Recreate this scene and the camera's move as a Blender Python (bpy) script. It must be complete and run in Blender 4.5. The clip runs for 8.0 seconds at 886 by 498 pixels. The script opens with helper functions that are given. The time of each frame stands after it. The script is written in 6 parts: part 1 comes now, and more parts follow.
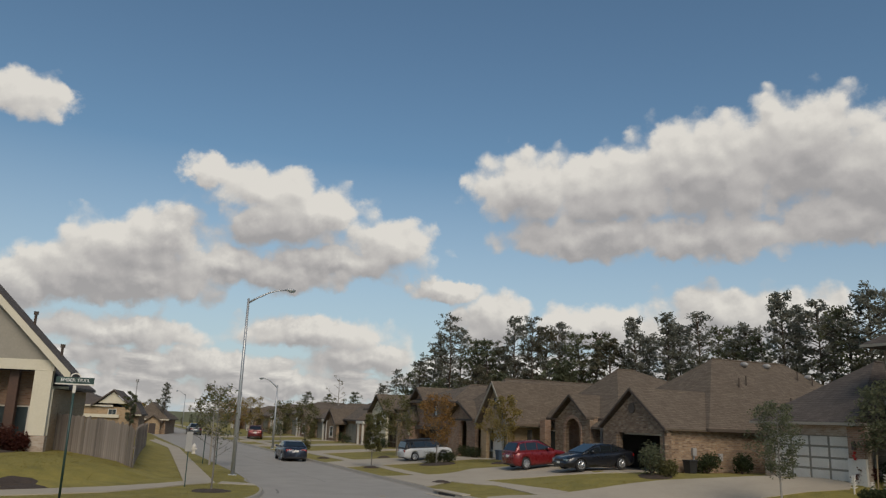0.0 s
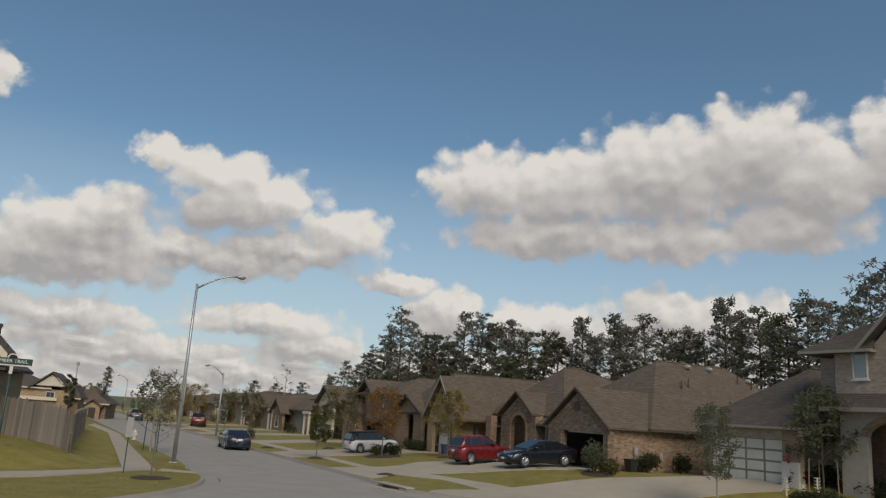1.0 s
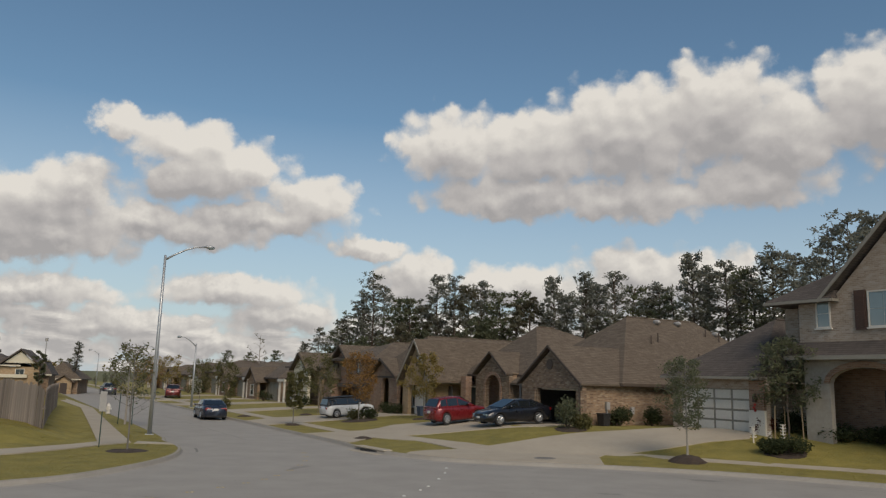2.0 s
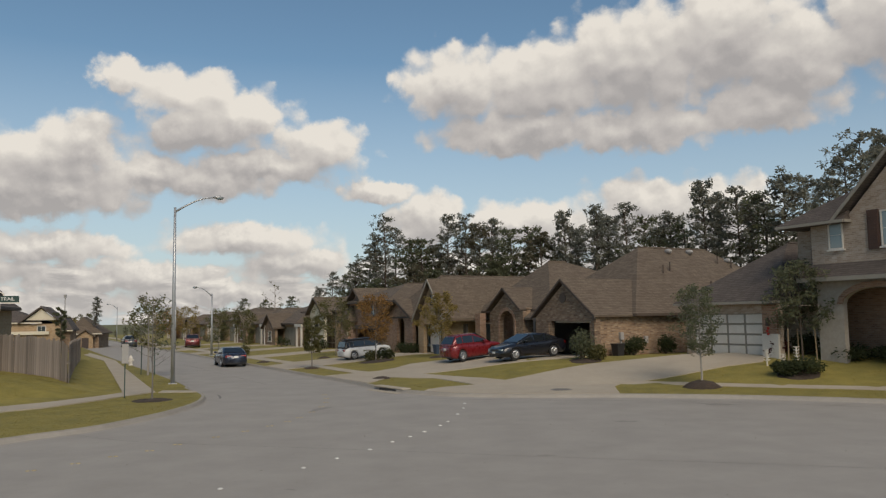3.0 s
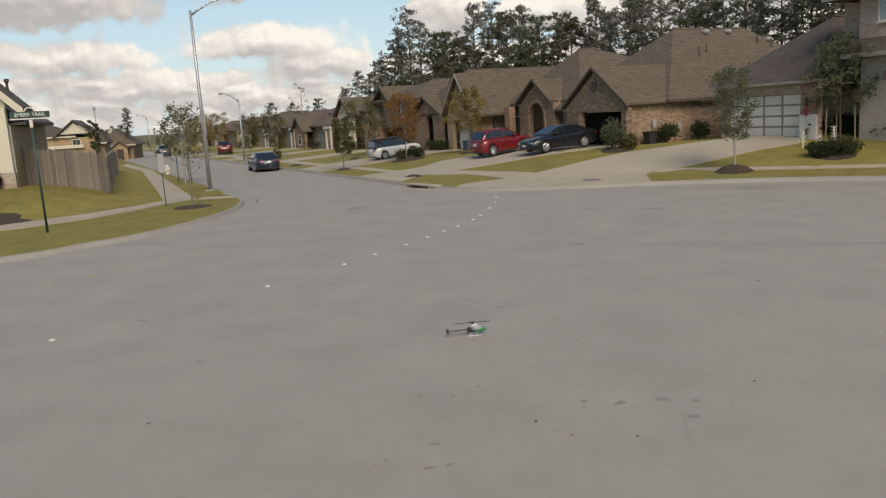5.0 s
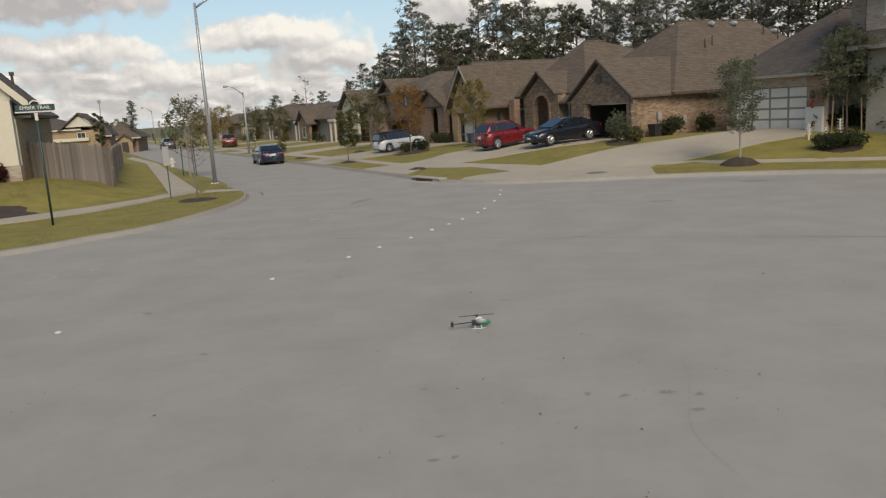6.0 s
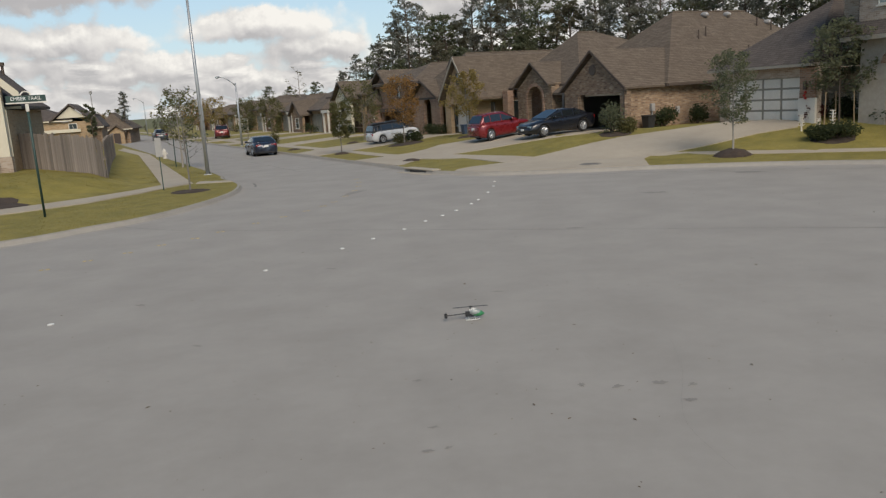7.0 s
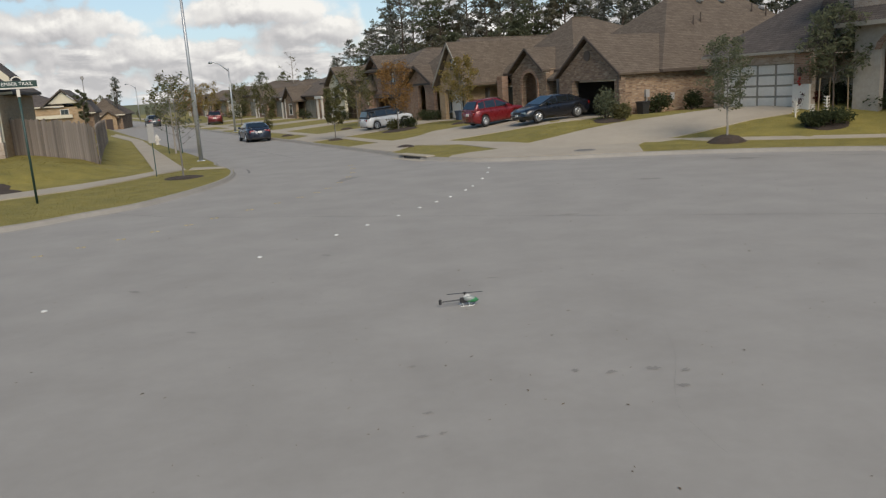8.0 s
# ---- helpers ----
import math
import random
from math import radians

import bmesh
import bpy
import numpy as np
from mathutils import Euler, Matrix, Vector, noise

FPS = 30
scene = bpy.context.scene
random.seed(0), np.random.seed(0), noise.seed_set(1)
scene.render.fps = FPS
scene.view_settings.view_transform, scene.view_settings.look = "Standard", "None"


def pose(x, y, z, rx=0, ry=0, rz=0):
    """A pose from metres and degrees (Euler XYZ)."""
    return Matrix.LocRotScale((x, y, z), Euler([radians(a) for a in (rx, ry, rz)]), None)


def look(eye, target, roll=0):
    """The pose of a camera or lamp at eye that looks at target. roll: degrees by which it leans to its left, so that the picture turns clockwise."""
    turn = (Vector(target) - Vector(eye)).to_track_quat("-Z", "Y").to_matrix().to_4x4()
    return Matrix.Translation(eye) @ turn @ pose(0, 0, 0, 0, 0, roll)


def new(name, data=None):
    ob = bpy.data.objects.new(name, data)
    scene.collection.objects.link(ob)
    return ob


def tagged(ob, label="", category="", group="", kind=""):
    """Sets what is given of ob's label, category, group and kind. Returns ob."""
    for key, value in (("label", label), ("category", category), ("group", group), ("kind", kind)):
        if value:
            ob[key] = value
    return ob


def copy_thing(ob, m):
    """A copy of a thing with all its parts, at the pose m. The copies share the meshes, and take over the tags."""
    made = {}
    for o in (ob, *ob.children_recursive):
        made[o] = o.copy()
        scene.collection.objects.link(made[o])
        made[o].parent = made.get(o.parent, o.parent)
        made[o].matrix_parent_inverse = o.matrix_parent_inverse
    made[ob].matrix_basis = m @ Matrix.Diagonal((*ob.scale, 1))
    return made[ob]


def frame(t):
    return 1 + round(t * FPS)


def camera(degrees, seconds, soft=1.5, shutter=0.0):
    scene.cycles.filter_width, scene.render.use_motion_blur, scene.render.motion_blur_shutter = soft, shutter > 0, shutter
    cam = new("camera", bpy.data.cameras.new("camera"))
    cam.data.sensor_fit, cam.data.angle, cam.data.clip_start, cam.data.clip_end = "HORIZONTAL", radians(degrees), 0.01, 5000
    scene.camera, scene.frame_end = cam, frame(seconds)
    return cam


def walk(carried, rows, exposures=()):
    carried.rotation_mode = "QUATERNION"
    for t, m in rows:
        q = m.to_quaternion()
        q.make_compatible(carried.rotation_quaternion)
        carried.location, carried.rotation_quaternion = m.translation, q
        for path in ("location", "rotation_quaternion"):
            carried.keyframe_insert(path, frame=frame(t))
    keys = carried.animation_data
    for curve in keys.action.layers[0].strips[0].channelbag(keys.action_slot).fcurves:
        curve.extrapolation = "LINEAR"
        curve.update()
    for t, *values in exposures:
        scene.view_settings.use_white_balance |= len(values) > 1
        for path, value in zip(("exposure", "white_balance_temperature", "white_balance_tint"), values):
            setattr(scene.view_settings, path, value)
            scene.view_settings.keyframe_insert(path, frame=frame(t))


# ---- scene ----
H = 3.4
AIM = [  # seconds, yaw, pitch, roll
    (0.0, 4.657, 12.58, 2.16), (0.5, 4.64, 12.56, 3.05), (1.0, 1.13, 12.3, 3.8), (1.5, -0.67, 10.4, 2.88),
    (1.7, -0.93, 10.2, 2.5), (2.8, -1.03, 6.24, -0.79),
    (3.0, -0.53, 5.15, -0.95), (3.5, -0.03, 2.09, -1.45), (4.0, 2.25, -3.69, -2.78), (4.5, 1.93, -10.11, -3.16),
    (5.0, 2.28, -9.86, -3.59), (5.2, 2.85, -10.07, -3.58), (6.5, 2.44, -10.53, -3.68), (7.0, 2.22, -11.04, -3.63), (7.5, 1.95, -11.58, -3.5),
    (8.0, 1.85, -12.08, -3.59),
]


def aim(yaw, pitch, roll):
    a, p = radians(yaw), radians(pitch)
    return look((0, 0, H), (-math.sin(a) * math.cos(p), math.cos(a) * math.cos(p), H + math.sin(p)), roll)


cam = camera(60.0, 8.0, soft=1.3)
walk(cam, [(t, aim(*v)) for t, *v in AIM], exposures=[(0.0, 0.06, 6500, 10), (1.5, 0.1, 6560, 10.5), (3.0, 0.19, 6720, 11), (4.0, 0.37, 6760, 11), (5.0, 0.5, 6780, 11), (6.5, 0.46, 6520, 10.5), (8.0, 0.49, 6350, 10.5)])

# ---- world, sun ----
SUN_EL, SUN_AZ = 42.0, 163.0  # degrees; azimuth from +y towards +x
world = bpy.data.worlds.new("World")
scene.world = world
world.use_nodes = True
wt = world.node_tree
wt.nodes.clear()


class Net:
    """Short calls for building a node tree."""

    def __init__(self, tree):
        self.tree = tree

    def add(self, kind, **props):
        n = self.tree.nodes.new(kind)
        for key, value in props.items():
            setattr(n, key, value)
        return n

    def put(self, socket, value):
        if isinstance(value, bpy.types.NodeSocket):
            self.tree.links.new(value, socket)
        elif value is not None:
            socket.default_value = value

    def math(self, op, a, b=None, c=None, clamp=False):
        n = self.add("ShaderNodeMath", operation=op, use_clamp=clamp)
        for s, v in zip(n.inputs, (a, b, c)):
            self.put(s, v)
        return n.outputs[0]

    def vec(self, op, a, b=None, c=None):
        n = self.add("ShaderNodeVectorMath", operation=op)
        for s, v in zip(n.inputs, (a, b, c)):
            self.put(s, v)
        return n.outputs["Value"] if op in ("LENGTH", "DOT_PRODUCT") else n.outputs[0]

    def noise(self, vector, scale, detail=4.0, rough=0.55, dist=0.0):
        n = self.add("ShaderNodeTexNoise")
        self.put(n.inputs["Vector"], vector)
        n.inputs["Scale"].default_value, n.inputs["Detail"].default_value = scale, detail
        n.inputs["Roughness"].default_value, n.inputs["Distortion"].default_value = rough, dist
        return n

    def ramp(self, fac, stops):
        n = self.add("ShaderNodeValToRGB")
        self.put(n.inputs[0], fac)
        el = n.color_ramp.elements
        while len(el) < len(stops):
            el.new(0.5)
        for e, (p, c) in zip(el, stops):
            e.position = p
            e.color = (*c, 1) if len(c) == 3 else c
        return n.outputs[0]

    def mix(self, fac, a, b, blend="MIX"):
        n = self.add("ShaderNodeMix", data_type="RGBA", blend_type=blend)
        self.put(n.inputs[0], fac)
        for s, v in ((n.inputs[6], a), (n.inputs[7], b)):
            self.put(s, (*v, 1) if isinstance(v, tuple) and len(v) == 3 else v)
        return n.outputs[2]

    def span(self, value, a0, a1, b0=0.0, b1=1.0, smooth=False):
        n = self.add("ShaderNodeMapRange", clamp=True)
        n.interpolation_type = "SMOOTHSTEP" if smooth else "LINEAR"
        for s, v in zip(n.inputs, (value, a0, a1, b0, b1)):
            self.put(s, v)
        return n.outputs[0]


# puffs of the cumulus field: azimuth, slope, half width in degrees, half height in slope
CLOUD_A = [(-22.3, 0.301, 2.4, 0.028), (-18.3, 0.286, 5.7, 0.034), (-14.1, 0.264, 3.8, 0.037), (-8.5, 0.226, 3.8, 0.035), (-12.5, 0.196, 6.5, 0.026),
           (-27.9, 0.188, 4.8, 0.046), (-25.2, 0.218, 3.4, 0.039), (-30.5, 0.157, 4.8, 0.039), (-20.5, 0.182, 4.8, 0.032), (-34.1, 0.134, 2.8, 0.032), (-26.0, 0.155, 6.0, 0.03), (-16.5, 0.175, 5.0, 0.024), (-17.0, 0.24, 4.6, 0.036)]
CLOUD_B = [(1.7, 0.311, 5.0, 0.056), (8.1, 0.31, 6.5, 0.06), (14.8, 0.327, 6.9, 0.081), (21.5, 0.35, 6.1, 0.081), (25.7, 0.314, 4.4, 0.078),
           (6.4, 0.24, 7.3, 0.032), (15.0, 0.238, 7.7, 0.032), (23.9, 0.25, 5.7, 0.035), (32.0, 0.34, 6.0, 0.08), (-35.2, 0.367, 3.4, 0.032)]
CLOUD_C = [(-4.3, 0.168, 3.0, 0.018), (-0.7, 0.128, 3.0, 0.04), (6.0, 0.122, 4.6, 0.036), (15.5, 0.134, 5.6, 0.046), (20.8, 0.132, 4.2, 0.042), (10.5, 0.105, 5.0, 0.03),
           (-27.3, 0.091, 7.3, 0.023), (-13.9, 0.104, 6.5, 0.025), (-22.5, 0.055, 11.3, 0.021), (-10.1, 0.074, 5.2, 0.021),
           (-29.3, 0.02, 9.1, 0.02), (-15.2, 0.035, 8.1, 0.018), (3.0, 0.06, 12.0, 0.03), (20.0, 0.07, 12.0, 0.035)]

group = bpy.data.node_groups.new("cloud_field", "ShaderNodeTree")
group.interface.new_socket("at", in_out="INPUT", socket_type="NodeSocketVector")
group.interface.new_socket("depth", in_out="OUTPUT", socket_type="NodeSocketFloat")
group.interface.new_socket("body", in_out="OUTPUT", socket_type="NodeSocketFloat")
gn = Net(group)
g_in, g_out = gn.add("NodeGroupInput"), gn.add("NodeGroupOutput")
at = g_in.outputs[0]
swirl = gn.noise(at, 26.0, 5.0, 0.6)
puff = gn.add("ShaderNodeTexVoronoi", feature="SMOOTH_F1")
gn.put(puff.inputs["Vector"], gn.vec("MULTIPLY_ADD", swirl.outputs["Color"], (0.03, 0.03, 0.03), at))
puff.inputs["Scale"].default_value, puff.inputs["Smoothness"].default_value = 34.0, 0.6
shifted = gn.vec("MULTIPLY_ADD", gn.vec("SUBTRACT", swirl.outputs["Color"], (0.5, 0.5, 0.5)), (0.06, 0.04, 0.0), at)
field = None
for az, slope, wide, high in CLOUD_A + CLOUD_B + CLOUD_C:
    sx, sy = 1 / radians(wide), 1 / high
    off = gn.vec("MULTIPLY_ADD", shifted, (sx, sy, 0.0), (-radians(az) * sx, -slope * sy, 0.0))
    d = gn.vec("LENGTH", off)
    if field is None:
        field = d
    else:
        n = gn.add("ShaderNodeMath", operation="SMOOTH_MIN")
        gn.put(n.inputs[0], field), gn.put(n.inputs[1], d)
        n.inputs[2].default_value = 0.25
        field = n.outputs[0]
inside = gn.math("SUBTRACT", 1.08, field)
gn.put(g_out.inputs[1], inside)
lumps = gn.math("MULTIPLY_ADD", gn.math("SUBTRACT", 0.42, puff.outputs["Distance"]), 0.68, inside)
fine = gn.noise(at, 70.0, 5.0, 0.6)
wide_band = gn.noise(gn.vec("MULTIPLY", at, (15.0, 72.0, 1.0)), 1.0, 5.0, 0.6)
at_split = gn.add("ShaderNodeSeparateXYZ")
gn.put(at_split.inputs[0], at)
low = gn.math("MULTIPLY_ADD", wide_band.outputs[0], 2.2, gn.span(at_split.outputs[1], 0.06, 0.14, -0.75, -2.4))
heap = gn.add("ShaderNodeTexVoronoi", feature="SMOOTH_F1")
gn.put(heap.inputs["Vector"], gn.vec("MULTIPLY", gn.vec("MULTIPLY_ADD", swirl.outputs["Color"], (0.02, 0.012, 0.0), at), (17.0, 38.0, 1.0)))
heap.inputs["Scale"].default_value, heap.inputs["Smoothness"].default_value = 1.0, 0.35
lumps = gn.math("MAXIMUM", lumps, gn.math("MULTIPLY_ADD", gn.math("SUBTRACT", 0.42, heap.outputs["Distance"]), 2.1, low))
gn.put(g_out.inputs[0], gn.math("MULTIPLY_ADD", gn.math("SUBTRACT", fine.outputs[0], 0.5), 0.22, lumps))

wn = Net(wt)
coord = wn.add("ShaderNodeTexCoord").outputs["Generated"]
split = wn.add("ShaderNodeSeparateXYZ")
wn.put(split.inputs[0], coord)
flat = wn.math("SQRT", wn.math("ADD", wn.math("MULTIPLY", split.outputs[0], split.outputs[0]), wn.math("MULTIPLY", split.outputs[1], split.outputs[1])))
azimuth = wn.math("ARCTAN2", split.outputs[0], split.outputs[1])
rise = wn.math("DIVIDE", split.outputs[2], wn.math("MAXIMUM", flat, 0.05))
place = wn.add("ShaderNodeCombineXYZ")
wn.put(place.inputs[0], azimuth), wn.put(place.inputs[1], rise)


def cloud_depth(vector, output="depth"):
    n = wn.add("ShaderNodeGroup")
    n.node_tree = group
    wn.put(n.inputs[0], vector)
    return n.outputs[output]


here = cloud_depth(place.outputs[0])


def depth_over(near, far, output="depth"):
    """Cloud depth a little way up towards the sun; the way grows with the height over the horizon."""
    step = wn.add("ShaderNodeCombineXYZ")
    step.inputs[0].default_value = 0.004
    wn.put(step.inputs[1], wn.span(rise, 0.0, 0.28, near, far))
    return cloud_depth(wn.vec("ADD", place.outputs[0], step.outputs[0]), output)


close, higher, highest = depth_over(0.004, 0.012), depth_over(0.012, 0.04), depth_over(0.022, 0.075, "body")
cover = wn.span(here, -0.06, 0.36, smooth=True)
shade = wn.math("ADD", wn.span(higher, -0.1, 1.0, 0.0, 0.36), wn.span(highest, -0.5, 0.85, 0.0, 0.56))
billow = wn.math("MULTIPLY", wn.math("SUBTRACT", here, close), wn.span(rise, 0.05, 0.25, 1.1, 0.65))
lit = wn.math("ADD", wn.math("SUBTRACT", 0.93, shade), billow, clamp=True)
cloud = wn.ramp(lit, [(0.0, (0.335, 0.322, 0.318)), (0.35, (0.44, 0.42, 0.405)), (0.68, (0.55, 0.528, 0.495)), (1.0, (0.69, 0.66, 0.605))])

sky = wn.add("ShaderNodeTexSky", sky_type="NISHITA")
sky.sun_disc, sky.sun_elevation, sky.sun_rotation = False, radians(SUN_EL), radians(SUN_AZ)
sky.air_density, sky.dust_density, sky.ozone_density = 1.0, 0.6, 2.0
sky_dim = wn.vec("SCALE", sky.outputs[0])
sky_dim.node.inputs["Scale"].default_value = 0.075
haze = wn.span(rise, 0.0, 0.34, 0.8, 0.0)
air = wn.mix(haze, wn.mix(1.0, sky_dim, (1.04, 1.19, 1.14), "MULTIPLY"), (0.44, 0.5, 0.56))
cloud = wn.mix(wn.span(rise, 0.0, 0.16, 0.2, 0.0), cloud, (0.6, 0.59, 0.57))
both = wn.mix(wn.math("MULTIPLY", cover, 0.97), air, cloud)
bg = wn.add("ShaderNodeBackground")
wn.put(bg.inputs[0], both)
bg.inputs[1].default_value = 1.0
wn.put(wn.add("ShaderNodeOutputWorld").inputs[0], bg.outputs[0])

sun = new("sun", bpy.data.lights.new("sun", "SUN"))
sun.data.energy, sun.data.angle, sun.data.color = 2.3, radians(38), (1.0, 0.865, 0.71)
sa, se = radians(SUN_AZ), radians(SUN_EL)
sun.matrix_world = look((math.sin(sa) * 90, math.cos(sa) * 90, math.tan(se) * 90), (0, 0, 0))

# ---- materials ----


def material(name, low, high, scale=6.0, rough=0.8, bump=0.15, bump_scale=60.0, metal=0.0, stretch=(1, 1, 1), patch=0.35, spread=0.0, coat=0.0):
    """A surface with fine grain and wide stains between two colours; spread: how far pieces differ from one another."""
    mat = bpy.data.materials.new(name)
    mat.use_nodes = True
    n = Net(mat.node_tree)
    bsdf = mat.node_tree.nodes["Principled BSDF"]
    co = n.add("ShaderNodeTexCoord").outputs["Object"]
    co = n.vec("MULTIPLY", co, stretch)
    wide, fine = n.noise(co, scale * 0.13, 3.0), n.noise(co, scale, 6.0, 0.65)
    fac = n.math("ADD", n.math("MULTIPLY", n.span(wide.outputs[0], 0.3, 0.7), patch), n.math("MULTIPLY", n.span(fine.outputs[0], 0.25, 0.75), 1 - patch))
    colour = n.mix(fac, low, high)
    if spread:
        info = n.add("ShaderNodeObjectInfo")
        hsv = n.add("ShaderNodeHueSaturation")
        n.put(hsv.inputs["Value"], n.span(info.outputs["Random"], 0, 1, 1 - spread, 1 + spread))
        n.put(hsv.inputs["Color"], colour)
        colour = hsv.outputs[0]
    n.put(bsdf.inputs["Base Color"], colour)
    n.put(bsdf.inputs["Roughness"], n.span(fine.outputs[0], 0.2, 0.8, max(rough - 0.08, 0.02), min(rough + 0.08, 1)))
    bsdf.inputs["Metallic"].default_value = metal
    bsdf.inputs["Coat Weight"].default_value = coat
    if bump:
        b = n.add("ShaderNodeBump")
        b.inputs["Strength"].default_value, b.inputs["Distance"].default_value = bump, 0.02
        n.put(b.inputs["Height"], n.noise(co, bump_scale, 4.0).outputs[0])
        n.put(bsdf.inputs["Normal"], b.outputs[0])
    return mat


# ---- helpers for meshes ----
def obj_from(name, bm, mat, parent=None, label="", smooth=False):
    me = bpy.data.meshes.new(name)
    bm.to_mesh(me)
    bm.free()
    for m in mat if isinstance(mat, (list, tuple)) else [mat]:
        me.materials.append(m)
    if smooth:
        me.shade_smooth()
    ob = new(name, me)
    if parent is not None:
        ob.parent = parent
    if label:
        ob["label"] = label
    return ob


def part(name, bm, mat, parent, label="", smooth=False):
    return obj_from(name, bm, mat, parent, label, smooth)


def thing(name, m, label, category, group="", kind=""):
    ob = new(name)
    ob.empty_display_size = 0.3
    ob.matrix_world = m
    return tagged(ob, label, category, group, kind)


def box(bm, x0, x1, y0, y1, z0, z1, bevel=0.0):
    made = bmesh.ops.create_cube(bm, size=1.0, matrix=Matrix.Translation(((x0 + x1) / 2, (y0 + y1) / 2, (z0 + z1) / 2)) @ Matrix.Diagonal((x1 - x0, y1 - y0, z1 - z0, 1)))
    if bevel:
        edges = {e for v in made["verts"] for e in v.link_edges}
        bmesh.ops.bevel(bm, geom=list(edges), offset=bevel, segments=2, affect="EDGES", profile=0.5)
    return made["verts"]


def boxed(x0, x1, y0, y1, z0, z1, bevel=0.0):
    bm = bmesh.new()
    box(bm, x0, x1, y0, y1, z0, z1, bevel)
    return bm


def tube(bm, points, radii, sides=10, caps=True):
    """A tapered tube along points."""
    rings = []
    pts = [Vector(p) for p in points]
    for i, p in enumerate(pts):
        way = (pts[min(i + 1, len(pts) - 1)] - pts[max(i - 1, 0)]).normalized()
        side = way.cross(Vector((0.31, 0.17, 1.0)) if abs(way.z) < 0.9 else Vector((1, 0.2, 0))).normalized()
        other = way.cross(side)
        r = radii[i] if isinstance(radii, (list, tuple)) else radii
        rings.append([bm.verts.new(p + r * (math.cos(a) * side + math.sin(a) * other)) for a in (2 * math.pi * k / sides for k in range(sides))])
    for a, b in zip(rings, rings[1:]):
        for k in range(sides):
            bm.faces.new((a[k], a[(k + 1) % sides], b[(k + 1) % sides], b[k]))
    if caps:
        bm.faces.new(rings[0][::-1])
        bm.faces.new(rings[-1])


def prism(bm, outline, base, top):
    """A solid between two heights (or height functions) over an outline in x, y."""
    low = [bm.verts.new((x, y, base(x, y) if callable(base) else base)) for x, y in outline]
    high = [bm.verts.new((x, y, top(x, y) if callable(top) else top)) for x, y in outline]
    n = len(outline)
    faces = [bm.faces.new(high), bm.faces.new(low[::-1])]
    for i in range(n):
        faces.append(bm.faces.new((low[i], low[(i + 1) % n], high[(i + 1) % n], high[i])))
    return faces


def solid(bm, verts, faces):
    vs = [bm.verts.new(v) for v in verts]
    for f in faces:
        bm.faces.new([vs[i] for i in f])


def smooth_line(points, steps=6):
    """A Catmull-Rom curve through points in x, y."""
    out = []
    p = [Vector(q) for q in points]
    for i in range(len(p) - 1):
        a, b, c, d = p[max(i - 1, 0)], p[i], p[i + 1], p[min(i + 2, len(p) - 1)]
        for k in range(steps):
            u = k / steps
            out.append(0.5 * (2 * b + (c - a) * u + (2 * a - 5 * b + 4 * c - d) * u * u + (3 * b - a - 3 * c + d) * u ** 3))
    out.append(p[-1])
    return [(v.x, v.y) for v in out]


# ---- plan: the street runs along D, its right-hand side lies along N ----
D, N = Vector((-0.4741, 0.8805)), Vector((0.8805, 0.4741))


def S(s, q):
    v = D * s + N * q
    return v.x, v.y


def SQ(x, y):
    return D.x * x + D.y * y, N.x * x + N.y * y


STREET_TURN = math.degrees(math.atan2(N.y, N.x))  # turns local x onto N


def at_street(s, q, z, turn=0.0):
    x, y = S(s, q)
    return pose(x, y, z, 0, 0, STREET_TURN + turn)


RIGHT_KERB = [S(240, 15.5), S(120, 15.5), S(75, 15.5), S(45, 15.5), S(39, 15.5), (-2.95, 37.95), (-2.1, 36.4), (-1.0, 35.05), (0.3, 33.95), (1.5, 33.3), (3.9, 32.65), (7.6, 32.1), (10.4, 31.35), (13.4, 30.2), (16.9, 28.2), (21.0, 25.0), (25.0, 20.5), (28.5, 14.0), (30.5, 6.0), (31.5, -10.0), (31.5, -60.0)]
LEFT_KERB = [S(240, 7.8), S(120, 7.8), S(75, 7.8), S(45, 7.75), (-12.4, 38.6), (-11.3, 36.7), (-10.35, 34.5), (-9.8, 31.6), (-10.0, 28.4), (-10.85, 25.1), (-12.0, 23.4), (-13.2, 21.7), (-16.4, 19.2), (-24.0, 15.8), (-60.0, 5.0), (-120.0, -15.0)]
RIGHT_LINE, LEFT_LINE = smooth_line(RIGHT_KERB), smooth_line(LEFT_KERB)


def line_gap(x, y, line):
    p = np.array(line)
    a, b = p[:-1], p[1:]
    ab = b - a
    u = np.clip(((np.array([x, y]) - a) * ab).sum(1) / (ab * ab).sum(1), 0, 1)
    return float(np.sqrt((((a + ab * u[:, None]) - (x, y)) ** 2).sum(1).min()))


def bend(v, xs, ys):
    return float(np.interp(v, xs, ys))


def ground_right(x, y):
    """Height of the lots on the right: they climb from the kerb to the houses."""
    s, _ = SQ(x, y)
    gap = line_gap(x, y, RIGHT_LINE)
    top = bend(s, (10, 26, 35, 45, 60, 90, 150), (1.35, 1.32, 0.98, 0.78, 0.45, 0.3, 0.25))
    return 0.15 + top * bend(gap, (0.3, 3.4, 10.0, 40), (0, 0.07, 0.93, 1.0))


LEFT_WALK = [S(240, 5.0), S(120, 5.0), (-29.3, 68.2), (-19.7, 47.3), (-14.75, 36.4), (-15.2, 34.8), (-16.4, 32.4), (-17.95, 30.5), (-22.0, 26.0), (-30.0, 20.5), (-70.0, 3.0)]


